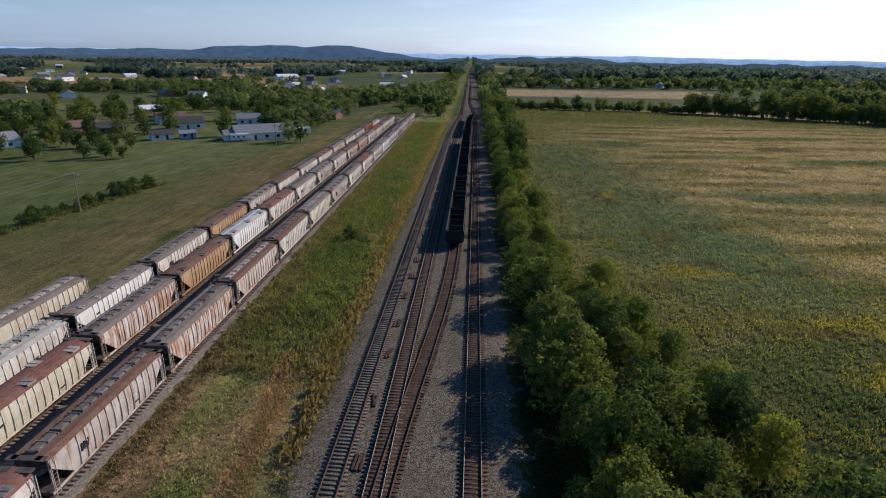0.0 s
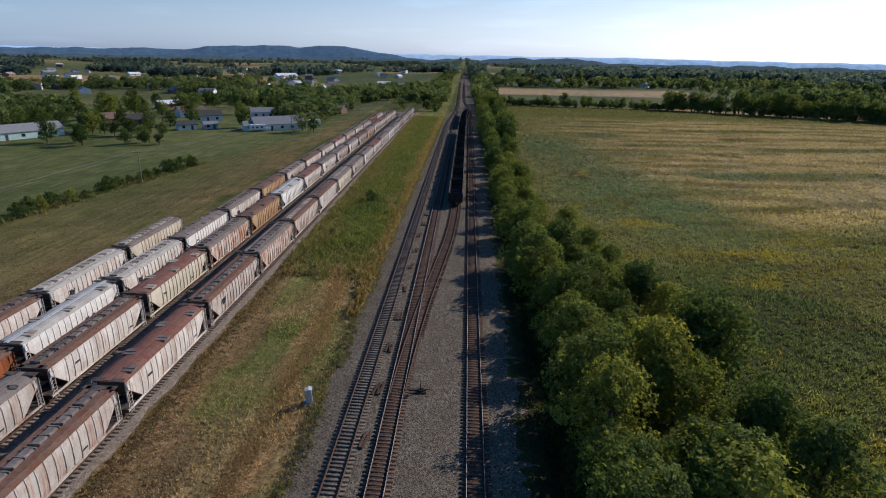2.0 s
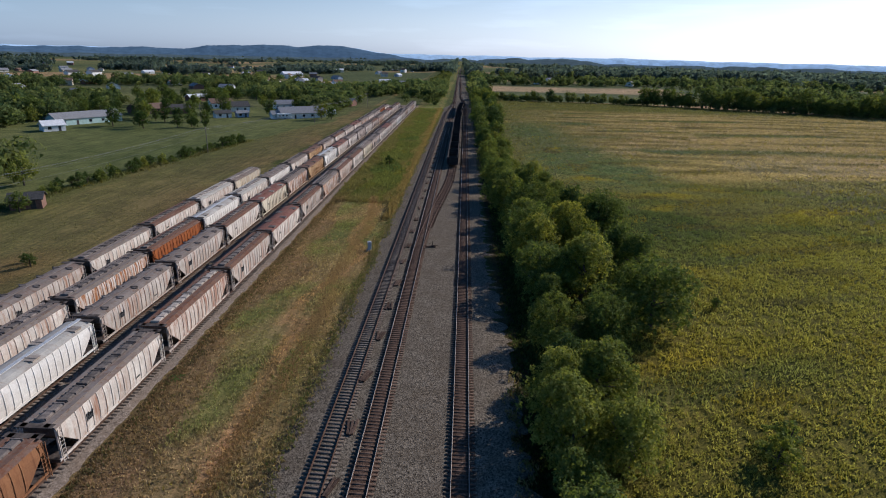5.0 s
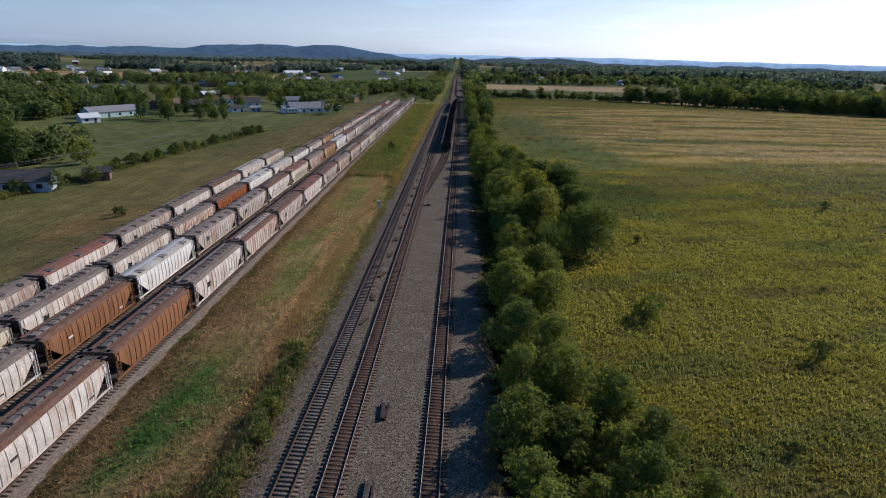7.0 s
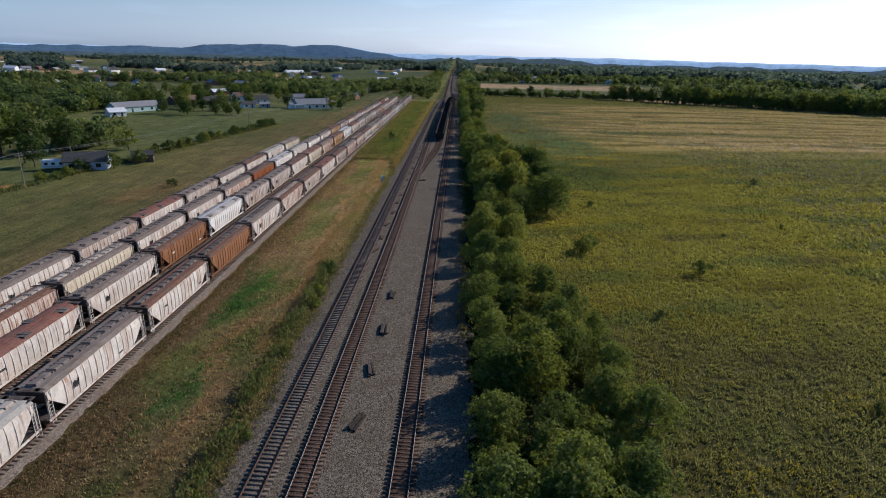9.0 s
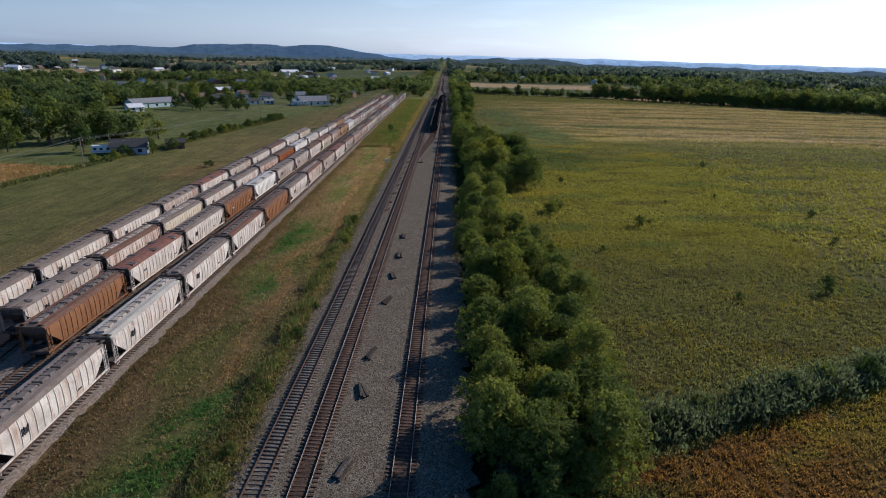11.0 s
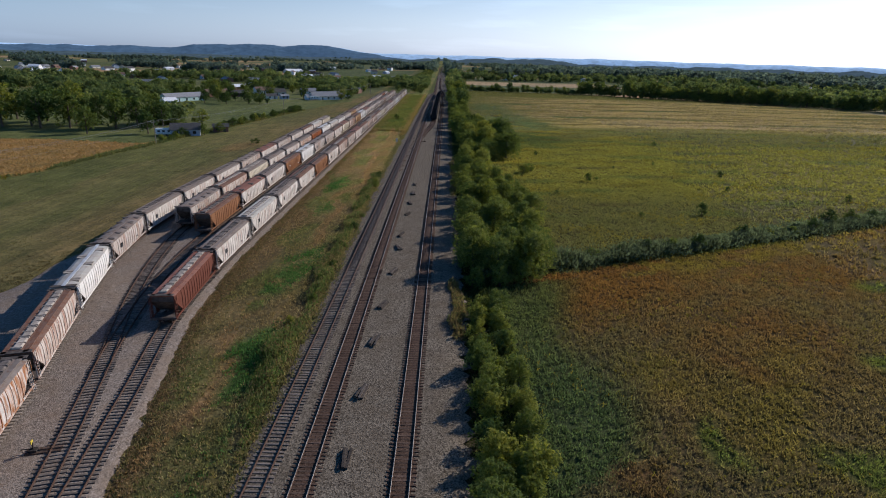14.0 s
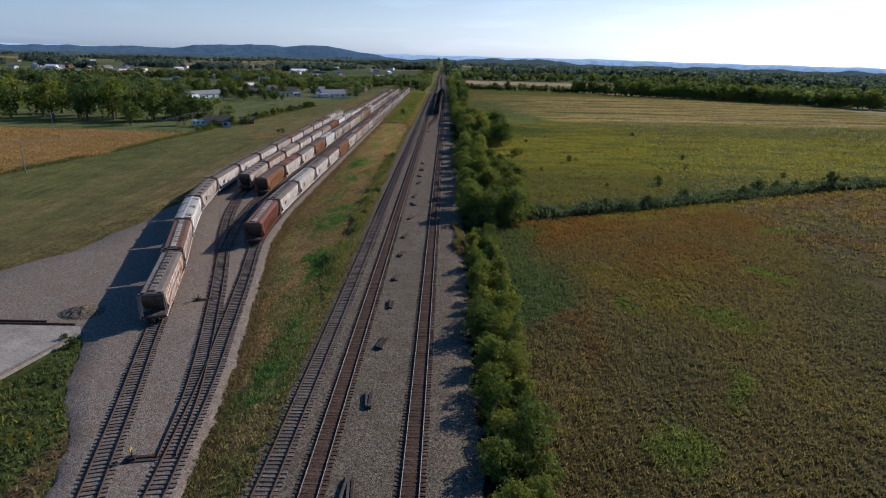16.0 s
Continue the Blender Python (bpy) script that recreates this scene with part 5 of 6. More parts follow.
plants("dry_grass", p, np.tile((0.30, 0.215, 0.085), (len(p), 1)) * np.random.default_rng(3).uniform(0.7, 1.2, (len(p), 1)), np.full(len(p), 0.7), np.full(len(p), 0.9), 5, 0.25, "tall dry straw-coloured grass at the ballast edge", 109)
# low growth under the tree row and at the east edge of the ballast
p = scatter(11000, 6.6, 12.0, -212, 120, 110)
# the deep shade under the trees is put into this dark leaf colour
plants("hedge_undergrowth", p, np.tile((0.055, 0.07, 0.022), (len(p), 1)) * np.random.default_rng(4).uniform(0.6, 1.5, (len(p), 1)), np.full(len(p), 0.9), 0.2 + 1.2 * smooth(8.2, 10.2, p[:, 0]), 5, 0.2, "undergrowth below the tree row, coloured dark to imitate shade", 111)
p = np.r_[scatter(500, 4.6, 6.2, -146, -127, 112), scatter(260, 4.9, 6.2, -70, -20, 113)]
p[:, 0] += 0.9 * wave(p[:, 1], 0 * p[:, 1], 3, 61) + 0.5
plants("dry_brush", p, np.array([(0.15, 0.115, 0.055), (0.11, 0.115, 0.045), (0.19, 0.15, 0.075)])[np.random.default_rng(23).choice(3, len(p))], np.full(len(p), 0.6), 0.3 + 1.1 * lush(p), 7, 0.16, "dry brown brush at the ballast edge", 114)
# left side: weeds round the slab and along the fence and the orange field
p = scatter(3200, -56, -24, -215, -178, 115)
ok = (p[:, 0] < np.array([yard_west(v) for v in p[:, 1]]) - 0.3) & ~((p[:, 0] < -41.2) & (p[:, 1] > -190.5))
p = p[ok]
plants("slab_weeds", p, tint(p, 116, 0.1), np.full(len(p), 0.7), 0.25 + 0.5 * lush(p), 4, 0.2, "brown and green weeds beside the concrete slab", 117)
yv = np.random.default_rng(5).uniform(-140, 150, 3800)
p = np.c_[along(FENCE, yv) + np.random.default_rng(6).normal(0, 1.1, 3800), yv]
plants("fence_weeds", p, tint(p, 118, 0.05, 1.3), np.full(len(p), 1.0), 0.4 + 0.6 * lush(p), 4, 0.3, "weeds along the overgrown fence line", 119)
p = scatter(16000, -230, -106, -140, 9, 120)
p = p[p[:, 0] < along(FENCE, p[:, 1]) - 1.5]
plants("orange_crop", p, tint(p, 121, 0.0, 1.1), np.full(len(p), 1.2), np.full(len(p), 0.35), 3, 0.25, "orange-brown ripe crop in the field", 122)
p = scatter(14000, -110, -57, -200, 200, 123)
p = p[(p[:, 0] > along(FENCE, p[:, 1]) + 0.5) & (p[:, 0] < np.array([yard_west(v) for v in p[:, 1]]) - 0.6)]
plants("turf_tufts", p, tint(p, 124, 0.0, 1.5), np.full(len(p), 0.9), np.full(len(p), 0.1), 4, 0.12, "short mown turf with dry patches", 125)
# tall grey-green growth along the ditch
xv = 9 + 160 * np.random.default_rng(7).random(9500)
p = np.c_[xv, along(DITCH, xv, 0) + 1.3 + np.random.default_rng(8).normal(0, 1.35, 9500)]
plants("ditch_weeds", p, np.tile((0.105, 0.13, 0.075), (len(p), 1)) * np.random.default_rng(9).uniform(0.6, 1.4, (len(p), 1)), np.full(len(p), 1.0), 1.2 + 1.9 * lush(p), 6, 0.22, "tall grey-green weeds along the ditch", 126)
# tufts that break up the west edge of the yard gravel
yv = np.random.default_rng(10).uniform(-177, 70, 5200)
p = np.c_[np.array([yard_west(v) for v in yv]) + np.random.default_rng(11).normal(-0.6, 1.1, 5200) * (1 + 2.0 * (yv < -120)), yv]
p = p[p[:, 0] < -54.9 + 9 * (p[:, 1] < -125)]
plants("yard_edge_tufts", p, np.tile((0.16, 0.125, 0.06), (len(p), 1)) * np.random.default_rng(12).uniform(0.6, 1.2, (len(p), 1)), np.full(len(p), 0.6), np.full(len(p), 0.16), 4, 0.11, "dry tufts along the edge of the yard gravel", 127)
# bushy weeds at the west foot of the main ballast
p = scatter(6500, -17.8, -13.0, -168, -44, 128)
e = np.array([bed_west(v) for v in p[:, 1]]) - 0.9
p = p[(p[:, 0] < e) & (p[:, 0] > e - 2.0 - 1.6 * wave(p[:, 1], p[:, 1] * 0, 6, 46))]
f = lush(p)
col = np.array([(0.085, 0.115, 0.035), (0.13, 0.125, 0.045), (0.16, 0.12, 0.06)])[np.random.default_rng(13).choice(3, len(p), p=(0.5, 0.3, 0.2))] * 1.3
plants("ballast_edge_weeds", p, col * np.random.default_rng(24).uniform(0.7, 1.3, (len(p), 1)), 0.5 + 0.6 * f, 0.3 + 1.45 * f ** 1.6, 8, 0.14, "bushy green and brown weeds at the foot of the ballast", 129)
# low bright-green patches in the rough grass of the strip
p = scatter(42000, -30.5, -15, -214, 60, 133)
g = np.clip(wave(p[:, 0] * 1.2, p[:, 1] * 0.5, 5, 45) * 2 + 0.15, 0, 1) * (np.abs(p[:, 0] + 21.5 + 0.09 * (p[:, 1] + 110)) < 2.6 + wave(p[:, 0], p[:, 1], 3, 63)) * (p[:, 1] < -22)
g = g * np.clip(0.6 + 1.1 * wave(p[:, 0], p[:, 1], 1.8, 64), 0, 1)
p = p[(g > np.random.default_rng(25).random(len(p))) & (p[:, 0] > np.array([yard_east(v) for v in p[:, 1]]) + 1.2)]
plants("green_patches", p, np.tile((0.085, 0.178, 0.048), (len(p), 1)) * np.random.default_rng(26).uniform(0.55, 1.35, (len(p), 1)), np.full(len(p), 0.5), 0.12 + 0.3 * lush(p), 5, 0.11, "low bright-green leafy weeds in the rough grass", 134)
# scattered straw stalks over the rough grass
p = scatter(26000, -30.5, -14.5, -210, 58, 135)
p = p[(np.clip(0.35 + 0.8 * wave(p[:, 0] * 1.6, p[:, 1] * 0.25, 4, 65), 0, 1) > np.random.default_rng(27).random(len(p))) & (p[:, 0] > np.array([yard_east(v) for v in p[:, 1]]) + 0.8)]
plants("dry_stalks", p, np.tile((0.36, 0.26, 0.14), (len(p), 1)) * np.random.default_rng(28).uniform(0.5, 1.2, (len(p), 1)), np.full(len(p), 0.6), np.full(len(p), 0.14), 3, 0.12, "scattered dry straw stalks in the rough grass", 136)
# weeds that straggle over the foot of the main ballast
yv = np.random.default_rng(20).uniform(-215, 290, 9000)
p = np.c_[np.array([bed_west(v) for v in yv]) - 0.55 + np.random.default_rng(21).normal(0, 0.5, 9000) + 0.5 * wave(yv, yv * 0, 4, 59), yv]
plants("ballast_foot_weeds", p, np.array([(0.24, 0.185, 0.09), (0.17, 0.15, 0.065), (0.115, 0.13, 0.045)])[np.random.default_rng(22).choice(3, len(p))], np.full(len(p), 0.45), np.full(len(p), 0.3), 4, 0.12, "sparse dry weeds straggling over the foot of the ballast", 132, 0.06)
# flattened straw in a band down the strip, and dry tufts at the east edge of the yard gravel
yv = np.random.default_rng(14).uniform(-75, 56, 11000)
p = np.c_[-18.6 - 0.012 * yv + np.random.default_rng(15).normal(0, 0.6, 11000) + 0.8 * wave(yv, yv * 0, 9, 47), yv]
plants("straw", p, np.tile((0.40, 0.275, 0.145), (len(p), 1)) * np.random.default_rng(16).uniform(0.55, 1.15, (len(p), 1)), np.full(len(p), 0.5), np.full(len(p), 0.12), 3, 0.13, "flattened straw-coloured dead grass", 130)
yv = np.random.default_rng(17).uniform(-205, 60, 9000)
p = np.c_[np.array([yard_east(v) for v in yv]) + 0.75 + np.abs(np.random.default_rng(18).normal(0, 1.0, 9000)), yv]
plants("yard_verge_grass", p, np.array([(0.22, 0.145, 0.085), (0.17, 0.12, 0.07), (0.105, 0.105, 0.045)])[np.random.default_rng(19).choice(3, len(p))], np.full(len(p), 0.5), np.full(len(p), 0.18), 3, 0.12, "dry reddish-brown grass beside the yard gravel", 131)

# ---- coal train on the siding ----
def coal_car(m):
    car = thing("open_hopper_car", "black open-top coal hopper car standing empty on the siding", "hopper car", "coal cars on the siding", m)
    L, W = 15.4, 1.52
    for nm, x0, x1, y0, y1, z0, z1 in (("side_wall", -W, -W + 0.1, -L / 2, L / 2, 1.1, 3.3), ("side_wall", W - 0.1, W, -L / 2, L / 2, 1.1, 3.3), ("end_wall", -W + 0.1, W - 0.1, -L / 2, -L / 2 + 0.1, 1.1, 3.3),
                                       ("end_wall", -W + 0.1, W - 0.1, L / 2 - 0.1, L / 2, 1.1, 3.3), ("floor_plate", -W + 0.1, W - 0.1, -L / 2 + 0.1, L / 2 - 0.1, 1.15, 1.4)):
        sub(nm, "coal_%s_%d_%d" % (nm, x0 * 10, y0 * 10), lambda bm, a=(x0, x1, y0, y1, z0, z1): box(bm, *a), COAL, car)
    for x in (-W - 0.04, W + 0.04):
        sub("top_chord", "coal_chord", lambda bm: box(bm, -0.09, 0.09, -L / 2, L / 2, 3.25, 3.4), END_DARK, car, pose(x, 0, 0))
    for e in (-1, 1):
        for k in range(11):
            sub("side_post", "coal_post", lambda bm: box(bm, -0.06, 0.06, -0.06, 0.06, 1.1, 3.25), COAL, car, pose(e * (W + 0.06), -7.2 + 1.44 * k, 0))
        tr = sub("truck", "truck", truck_frame, BLACK_STEEL, car, pose(0, e * 5.9, 0.24))
        for w in (-0.86, 0.86):
            sub("wheelset", "wheelset", wheelset, RAIL_RUST, tr, pose(0, w, 0.44))
    for k in (-1, 0, 1):
        sub("cross_brace", "coal_brace", lambda bm: box(bm, -W + 0.1, W - 0.1, -0.07, 0.07, 3.05, 3.2), COAL, car, pose(0, k * 3.85, 0))
    return car


d0 = at_y(TRACK_D, 98.5)
first = None
for k in range(13):
    if k == 8:
        continue
    x, y, a = on_path(TRACK_D, d0 + 16.2 * k + 8)
    m = Matrix.LocRotScale((x, y, 0), Euler((0, 0, a)), None)
    first = copy_thing(first, m) if first else coal_car(m)


# ---- bundles of used sleepers and rails beside the tracks ----
def tie_bundle(x, y, n, turn, material, words):
    b = thing("tie_bundle", words, "sleepers", "bundles of sleepers beside the tracks", pose(x, y, 0, 0, 0, turn))
    r = random.Random(int(x * 10 + y * 7))
    for k in range(n):
        row, col = divmod(k, 3)
        ob = new("sleeper", TIES_BUNDLE[material])
        ob.parent = b
        ob.matrix_basis = pose((col - 1) * 0.3 + r.uniform(-0.05, 0.05) + row * 0.12, r.uniform(-0.18, 0.18), 0.12 + 0.18 * row, 0, 0, r.uniform(-9, 9) + 90)
    return b


TIES_BUNDLE = {"grey": tie_mesh(2.6, mottled_mat("grey_sleeper", [(0.3, (0.045, 0.036, 0.03)), (0.7, (0.125, 0.104, 0.088))], 4, 0.9, per_object=0.4), "sleeper"),
               "dark": tie_mesh(2.2, TIE_DARK, "sleeper")}
r = random.Random(3)
for y, n, turn in ((-204.9, 5, 4), (-192.2, 5, 0), (-180.2, 5, -10), (-168.6, 3, 3), (-158.2, 4, -40), (-147.0, 5, -14), (-136.3, 4, -10), (-123.3, 4, -22), (-111.3, 3, 30), (-103.5, 4, -25), (-88.0, 3, -18), (-78.4, 3, 24), (-68.6, 5, 6), (-57.5, 3, 5)):
    tie_bundle(-4.2 + r.uniform(-0.15, 0.15), y, n + 1, max(-16, min(16, turn)), "grey", "small pile of weathered grey sleepers lying on ballast")
y = -38.0
while y < 262:
    tie_bundle(-9.05 + r.uniform(-0.1, 0.1) - 0.25 * (y < 0), y, r.choice((2, 3, 3)), r.uniform(-14, 6), "dark", "small pile of dark sleepers between two tracks")
    y += r.uniform(7.4, 9.6)


# ---- signal cabinet, switch stands, slab, gravel pile ----
cab = thing("signal_cabinet", "light grey metal signal cabinet on a concrete footing", "cabinet", m=pose(-15.7, 20.4, -0.3, 0, 0, 14))
bm = bmesh.new()
box(bm, -0.55, 0.55, -0.5, 0.5, -0.1, 0.22)
part("footing", bm, CONCRETE, cab)
bm = bmesh.new()
box(bm, -0.3, 0.3, -0.3, 0.3, 0.22, 1.62)
bmesh.ops.bevel(bm, geom=bm.edges[:], offset=0.02, segments=1, affect="EDGES")
part("body", bm, GREY_METAL, cab)
bm = bmesh.new()
prism(bm, [(-0.36, 1.62), (-0.36, 1.68), (0.0, 1.78), (0.36, 1.68), (0.36, 1.62)], "y", -0.36, 0.36)
part("lid", bm, GREY_METAL, cab)
bm = bmesh.new()
box(bm, 0.3, 0.33, -0.24, 0.24, 0.32, 1.52)
part("door", bm, GREY_METAL, cab)


def switch_stand(x, y, turn, top):
    s = thing("switch_stand", "hand-thrown switch stand with a lever beside a turnout", "switch stand", "switch stands", pose(x, y, 0, 0, 0, turn))
    for nm, b, mt in (("head_tie", (-2.2, 0.6, -0.13, 0.13, -0.05, 0.10), TIE_DARK), ("head_tie", (-2.2, 0.6, 0.42, 0.68, -0.05, 0.10), TIE_DARK), ("base", (-0.3, 0.3, 0.0, 0.55, 0.1, 0.3), BLACK_STEEL), ("mast", (-0.05, 0.05, 0.2, 0.3, 0.3, 1.0), BLACK_STEEL),
                      ("target", (-0.03, 0.03, 0.05, 0.45, 0.85, 1.15), top), ("lever", (0.05, 0.95, 0.22, 0.28, 0.3, 0.36), BLACK_STEEL), ("throw_rod", (-2.4, -0.3, 0.25, 0.29, 0.12, 0.16), BLACK_STEEL)):
        bm = bmesh.new()
        box(bm, *b)
        part(nm, bm, mt, s)


switch_stand(-4.7, 22.6, 0, BLACK_STEEL)
switch_stand(-31.2, -168.5, 195, YELLOW)
switch_stand(-23.2, -201.6, 190, YELLOW)

slab = thing("concrete_slab", "old pale concrete slab beside the yard", "slab")
bm = bmesh.new()
o = [(-62, -178.3), (-42.2, -178.0), (-41.0, -179.6), (-43.4, -190.4), (-62, -191.5)]
lo, hi = [bm.verts.new((*p, -0.4)) for p in o], [bm.verts.new((*p, 0.16)) for p in o]
bm.faces.new(hi), bm.faces.new(lo[::-1])
for k in range(5):
    bm.faces.new((lo[k], lo[(k + 1) % 5], hi[(k + 1) % 5], hi[k]))
bmesh.ops.recalc_face_normals(bm, faces=bm.faces)
part("deck", bm, CONCRETE, slab)
for a, b in (((-62, -177.9), (-43, -177.6)), ((-62, -177.3), (-47, -177.0))):
    bm = bmesh.new()
    tube(bm, (*a, 0.22), (*b, 0.22), 0.16, 0.16, 6)
    part("edge_beam", bm, TIE_DARK, slab, "dark timber edge beam")
bm = bmesh.new()
tube(bm, (-41.2, -180, 0.22), (-43.8, -190.4, 0.22), 0.14, 0.14, 6)
part("edge_beam", bm, TIE_OLD, slab)

bm = bmesh.new()
bmesh.ops.create_grid(bm, x_segments=30, y_segments=30, size=3.2)
for v in bm.verts:
    d = math.hypot(v.co.x * 0.8, v.co.y)
    v.co.z = max(0, 1.15 * (1 - d / 2.6)) * (0.85 + 0.3 * noise.noise(v.co * 1.5)) + 0.12 * noise.noise(v.co * 4) - 0.08
pile = obj_from_bm("gravel_pile", bm, GRAVEL)
pile.matrix_basis = pose(-44.6, -173.6, -0.05)
tagged(pile, "grey heap of gravel on the yard edge", "gravel heap")


# ---- utility poles and wires ----
def pole(x, y, tall, arm_turn):
    z = float(height(x, y))
    p = thing("utility_pole", "weathered wooden utility pole with a cross-arm", "utility pole", "utility poles", pose(x, y, z, 0, 0, arm_turn))
    bm = bmesh.new()
    tube(bm, (0, 0, -0.5), (0, 0, tall), 0.17, 0.11, 8)
    part("post", bm, POLE_WOOD, p)
    bm = bmesh.new()
    box(bm, -1.2, 1.2, -0.16, -0.05, tall - 0.55, tall - 0.42)
    part("cross_arm", bm, POLE_WOOD, p)
    for xx in (-1.1, 0.0, 1.1):
        bm = bmesh.new()
        tube(bm, (xx, -0.1 if xx else 0, tall - 0.42 if xx else tall), (xx, -0.1 if xx else 0, tall - 0.2 if xx else tall + 0.2), 0.05, 0.04, 6)
        part("insulator", bm, GREY_METAL, p)
    return Vector((x, y, z + tall))


POLES = [(-130, -175, 9.0), (-114.6, -84.3, 9.0), (-104.4, 4.6, 8.6), (-87.6, 119.4, 8.6), (-74, 212, 8.6), (-62, 300, 8.6)]
tops = [pole(x, y, h, -8) for x, y, h in POLES]
pole(-160.6, -1.7, 8.0, 60)
pole(-128, 205, 8.5, 30)
for a, b in zip(tops, tops[1:]):
    for xx, zz in ((-1.1, -0.2), (0, 0.2), (1.1, -0.2), (0.2, -2.2)):
        bm = bmesh.new()
        rings = []
        for k in range(13):
            f = k / 12
            q = a.lerp(b, f) + Vector((xx, 0, zz - 1.6 * 4 * f * (1 - f)))
            rings.append([bm.verts.new(q + Vector((0.022 * math.cos(g), 0, 0.022 * math.sin(g)))) for g in (0.8, 2.36, 3.93, 5.5)])
        for p0, p1 in zip(rings, rings[1:]):
            for k in range(4):
                bm.faces.new((p0[k], p0[(k + 1) % 4], p1[(k + 1) % 4], p1[k]))
        w = obj_from_bm("overhead_wire", bm, WIRE)
        tagged(w, "thin overhead wire strung between utility poles", "wire", "overhead wires")


# ---- houses ----
HOUSE_WALLS = {"white": mottled_mat("white_siding", [(0.3, (0.62, 0.62, 0.6)), (0.7, (0.8, 0.8, 0.78))], 0.8, 0.7), "teal": mottled_mat("pale_teal_siding", [(0.3, (0.36, 0.5, 0.48)), (0.7, (0.46, 0.6, 0.57))], 0.8, 0.7),
               "blue": mottled_mat("blue_grey_siding", [(0.3, (0.33, 0.37, 0.44)), (0.7, (0.46, 0.5, 0.57))], 0.8, 0.7), "brick": mottled_mat("brown_brickwork", [(0.3, (0.15, 0.085, 0.065)), (0.7, (0.27, 0.16, 0.125))], 2, 0.9),
               "cream": mottled_mat("cream_siding", [(0.3, (0.5, 0.46, 0.38)), (0.7, (0.65, 0.6, 0.5))], 0.8, 0.7)}
HOUSE_ROOFS = {"grey": mottled_mat("grey_shingles", [(0.3, (0.17, 0.17, 0.175)), (0.7, (0.29, 0.29, 0.295))], 2.5, 0.9), "dark": mottled_mat("dark_shingles", [(0.3, (0.05, 0.048, 0.047)), (0.7, (0.11, 0.105, 0.10))], 2.5, 0.9),
               "brown": mottled_mat("brown_shingles", [(0.3, (0.12, 0.08, 0.06)), (0.7, (0.22, 0.15, 0.115))], 2.5, 0.9), "white": mottled_mat("white_metal_roof", [(0.3, (0.6, 0.6, 0.6)), (0.7, (0.75, 0.75, 0.75))], 1.5, 0.5)}
WINDOW, _n, _l, _b = mat("window_glass", 0.08)
_b.inputs["Base Color"].default_value = (0.02, 0.024, 0.03, 1)


def house(x, y, turn, L, W, H, wall, roof, name="house", windows=4):
    h = thing(name, "%s %s with a %s pitched roof" % (wall if wall != "brick" else "brown brick", name.replace("_", " "), roof), name.split("_")[-1], "buildings of the town", pose(x, y, float(height(x, y)) - 0.1, 0, 0, turn))
    rise = W * 0.26
    bm = bmesh.new()
    prism(bm, [(-W / 2, 0), (W / 2, 0), (W / 2, H), (0, H + rise), (-W / 2, H)], "x", -L / 2, L / 2)
    part("wall", bm, HOUSE_WALLS[wall], h)
    bm = bmesh.new()
    o, t = 0.45, 0.2
    k = rise / (W / 2)
    prism(bm, [(-W / 2 - o, H - o * k + 0.02), (0, H + rise + 0.02), (W / 2 + o, H - o * k + 0.02), (W / 2 + o, H - o * k + t), (0, H + rise + t), (-W / 2 - o, H - o * k + t)], "x", -L / 2 - o, L / 2 + o)
    part("roof", bm, HOUSE_ROOFS[roof], h)
    for side in (-1, 1):
        for i in range(windows):
            xx = -L / 2 + L * (i + 0.6) / (windows + 0.2)
            bm = bmesh.new()
            if i == 1:
                box(bm, xx - 0.5, xx + 0.5, side * W / 2 - 0.04, side * W / 2 + 0.04, 0.1, 2.15)
                part("door", bm, HOUSE_ROOFS["dark"], h)
            else:
                box(bm, xx - 0.65, xx + 0.65, side * W / 2 - 0.05, side * W / 2 + 0.05, 0.95, 2.1)
                part("window", bm, WINDOW, h)
    return h


house(-88, 238, 33, 24, 11, 2.9, "white", "grey", "ranch_house", 5)
house(-97.5, 230, 33, 8, 6, 2.5, "white", "grey", "garage", 2)
house(-104.5, 31, 20, 11, 8, 2.8, "blue", "dark", "house", 3)
house(-95, 44, 25, 6, 4, 2.4, "brick", "dark", "shed", 2)
house(-176, 190, 62, 30, 9, 3.0, "teal", "grey", "ranch_house", 5)
house(-172, 162, 50, 8, 6.5, 2.6, "white", "white", "garage", 2)
house(-172, 240, 60, 20, 9, 2.7, "brick", "brown", "ranch_house", 4)
house(-157, 242, 40, 11, 8, 2.7, "brick", "dark", "house", 3)
house(-149, 279, 42, 13, 9, 3.2, "white", "brown", "house", 3)
house(-126.5, 227, 40, 8, 5, 2.5, "white", "dark", "shed", 2)
house(-118, 232, 40, 6, 4, 2.3, "blue", "grey", "shed", 2)
house(-133, 262, 35, 14, 9, 3.0, "white", "dark", "house", 3)
house(-112, 285, 25, 12, 8, 3.0, "white", "grey", "house", 3)
house(-254, 790, 45, 30, 12, 4, "white", "white", "barn", 4)
r = random.Random(17)
made = 0
while made < 85:
    a, dd = radians(r.uniform(-44, -5)), r.uniform(300, 1500)
    x, y = dd * math.sin(a), dd * math.cos(a) - 40
    if y < 300 or x > -60:
        continue
    house(x, y, r.uniform(0, 180), r.uniform(9, 16), r.uniform(6.5, 9), r.choice((2.6, 2.8, 4.6)), r.choice(("white", "white", "cream", "brick", "blue")), r.choice(("grey", "dark", "brown", "grey", "white")), "house", 1)
    made += 1
for x, y in ((95, 700), (120, 760), (210, 690), (300, 900), (520, 640), (430, 470), (560, 430)):
    house(x, y, r.uniform(0, 90), 16, 9, 3.5, "white", "grey", "farm_house", 1)


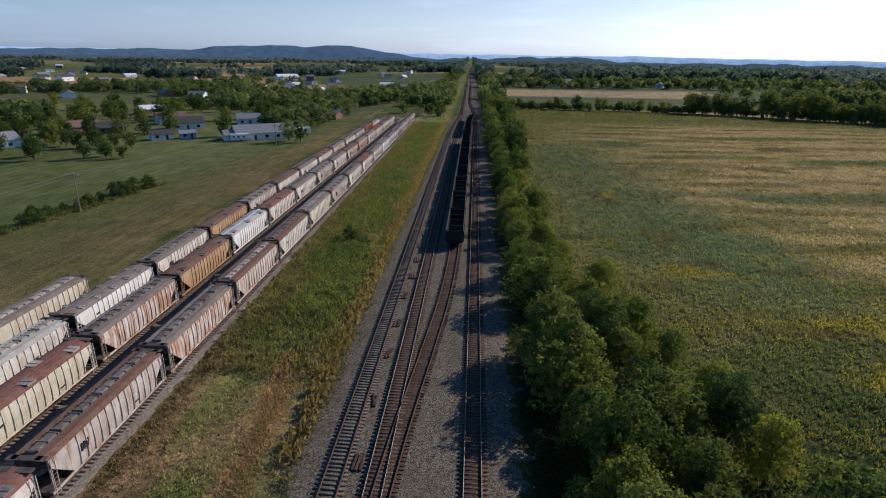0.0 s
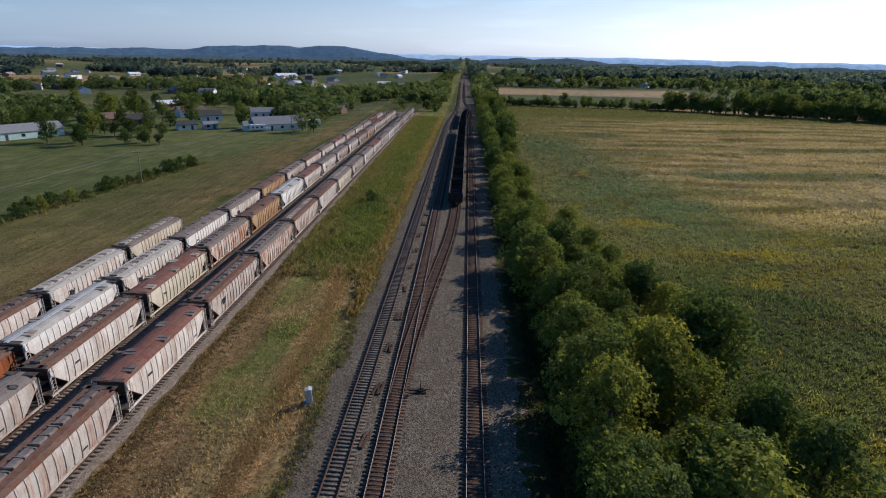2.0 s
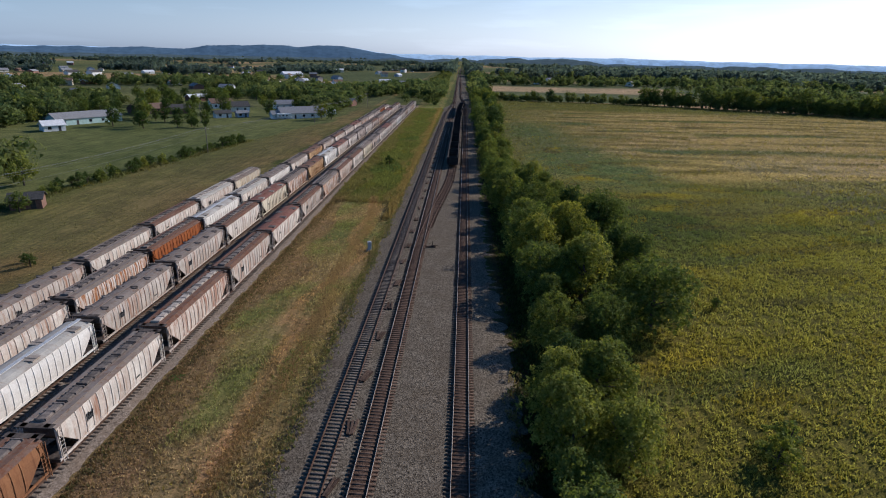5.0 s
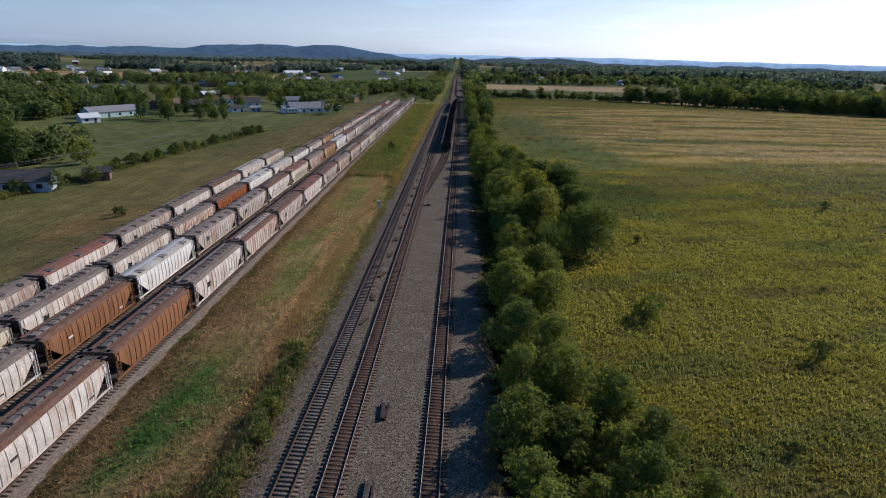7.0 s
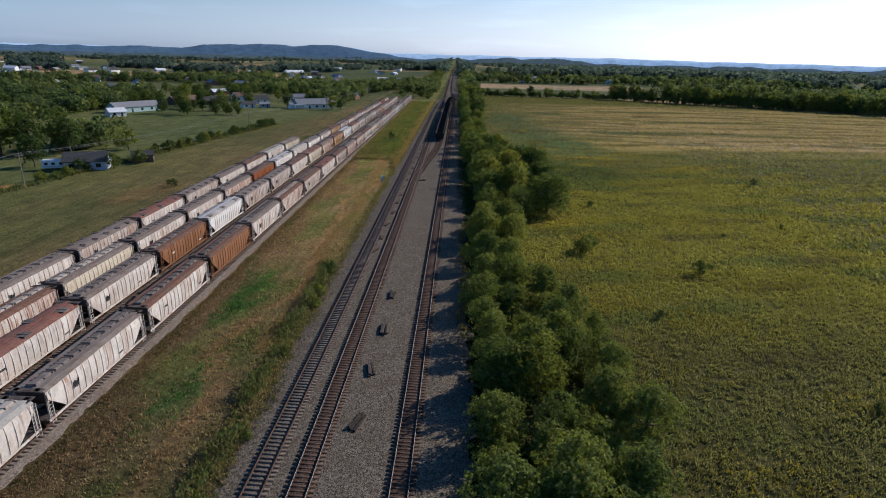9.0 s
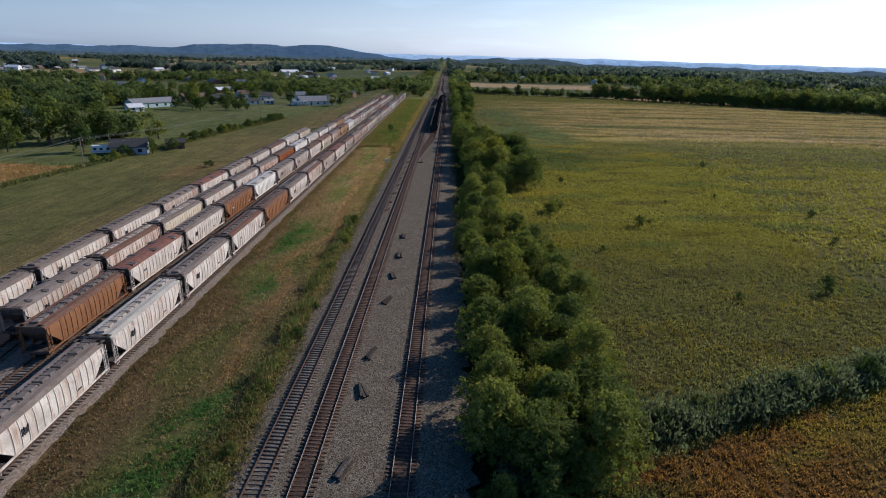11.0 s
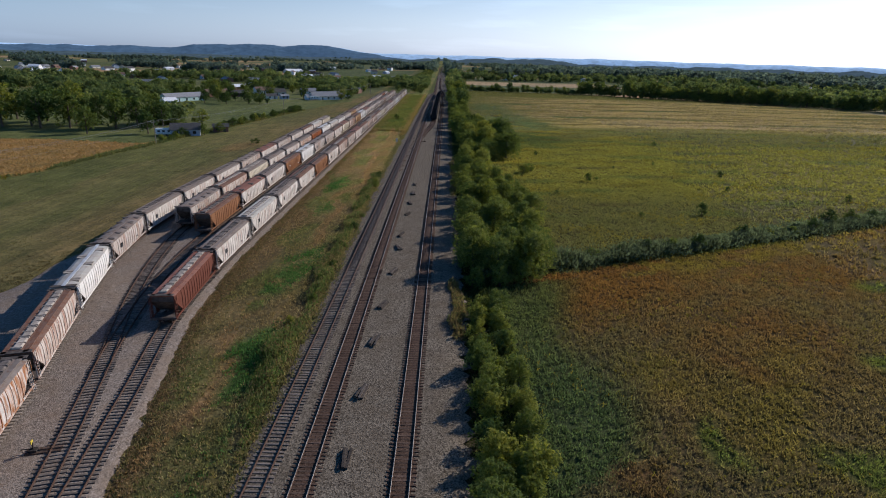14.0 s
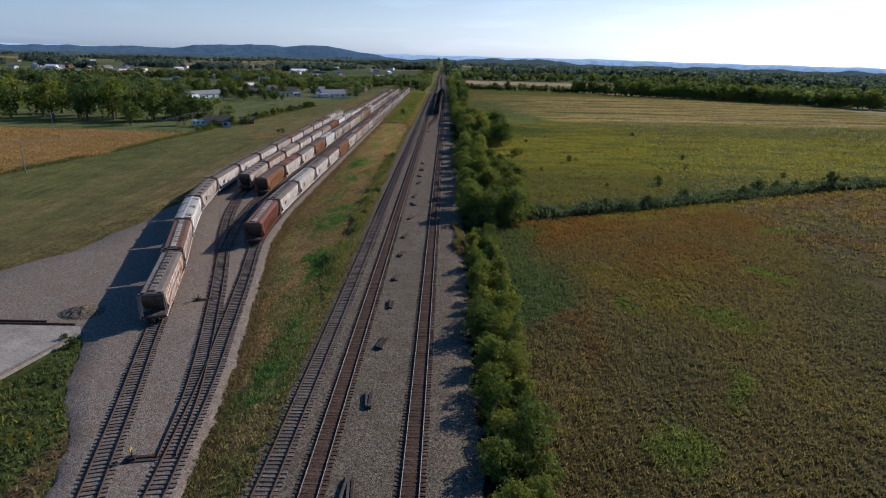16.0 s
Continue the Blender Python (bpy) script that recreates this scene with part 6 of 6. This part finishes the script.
def caravan(x, y, turn):
    c = thing("caravan", "white travel trailer parked beside a house", "caravan", "parked trailers", pose(x, y, float(height(x, y)), 0, 0, turn))
    bm = bmesh.new()
    box(bm, -3.6, 3.6, -1.2, 1.2, 0.6, 3.0)
    bmesh.ops.bevel(bm, geom=bm.edges[:], offset=0.18, segments=2, affect="EDGES")
    part("body", bm, HOUSE_WALLS["white"], c)
    for xx in (-2.4, -0.6, 1.4):
        bm = bmesh.new()
        box(bm, xx - 0.45, xx + 0.45, -1.23, -1.17, 1.6, 2.3)
        part("window", bm, WINDOW, c)
    bm = bmesh.new()
    box(bm, -3.3, 3.3, -1.22, -1.16, 1.05, 1.25)
    part("stripe", bm, HOUSE_WALLS["blue"], c, "blue-grey stripe")
    for s in (-1, 1):
        bm = bmesh.new()
        tube(bm, (0.3, s * 1.05, 0.35), (0.3, s * 1.22, 0.35), 0.36, 0.36, 12)
        part("wheel", bm, BLACK_STEEL, c)


caravan(-111.5, 27.5, 20)
caravan(-79, 246, 33)
caravan(-75, 249, 30)
caravan(-94, 227, 33)

# ---- sleepers, last ----
for t, path, kind, near, gap, skip in track_jobs:
    total = path[1][-1]
    rest_v, rest_q = [], []
    count = 0
    d = 0.3
    while d < total - 0.2:
        x, y, a = on_path(path, d)
        step = gap * random.uniform(0.94, 1.06)
        d += step if y < 420 else step * 1.0
        if y > 700 or (skip and skip[0] <= y <= skip[1]):
            continue
        a += random.gauss(0, 0.012)
        m = TIES[kind][random.randrange(3)]
        if near[0] <= y <= near[1] and count < 175:
            ob = new("tie", m)
            ob.parent = t
            ob.matrix_basis = Matrix.LocRotScale((x, y, random.uniform(-0.012, 0.008)), Euler((0, 0, a)), None)
            count += 1
        else:
            c, s = math.cos(a), math.sin(a)
            b = len(rest_v)
            for lx, ly, lz in ((-1.3, -0.115, -0.03), (1.3, -0.115, -0.03), (1.3, 0.115, -0.03), (-1.3, 0.115, -0.03), (-1.3, -0.115, 0.07), (1.3, -0.115, 0.07), (1.3, 0.115, 0.07), (-1.3, 0.115, 0.07)):
                rest_v.append((x + c * lx - s * ly, y + s * lx + c * ly, lz))
            for f in ((4, 5, 6, 7), (0, 1, 5, 4), (1, 2, 6, 5), (2, 3, 7, 6), (3, 0, 4, 7)):
                rest_q.append([b + i for i in f])
    if rest_q:
        ob = new("sleeper_stretch", mesh_np("sleeper_stretch", np.array(rest_v), rest_q, TIE_OLD if kind == "old" else TIE_DARK))
        ob.parent = t
        tagged(ob, kind="stuff")
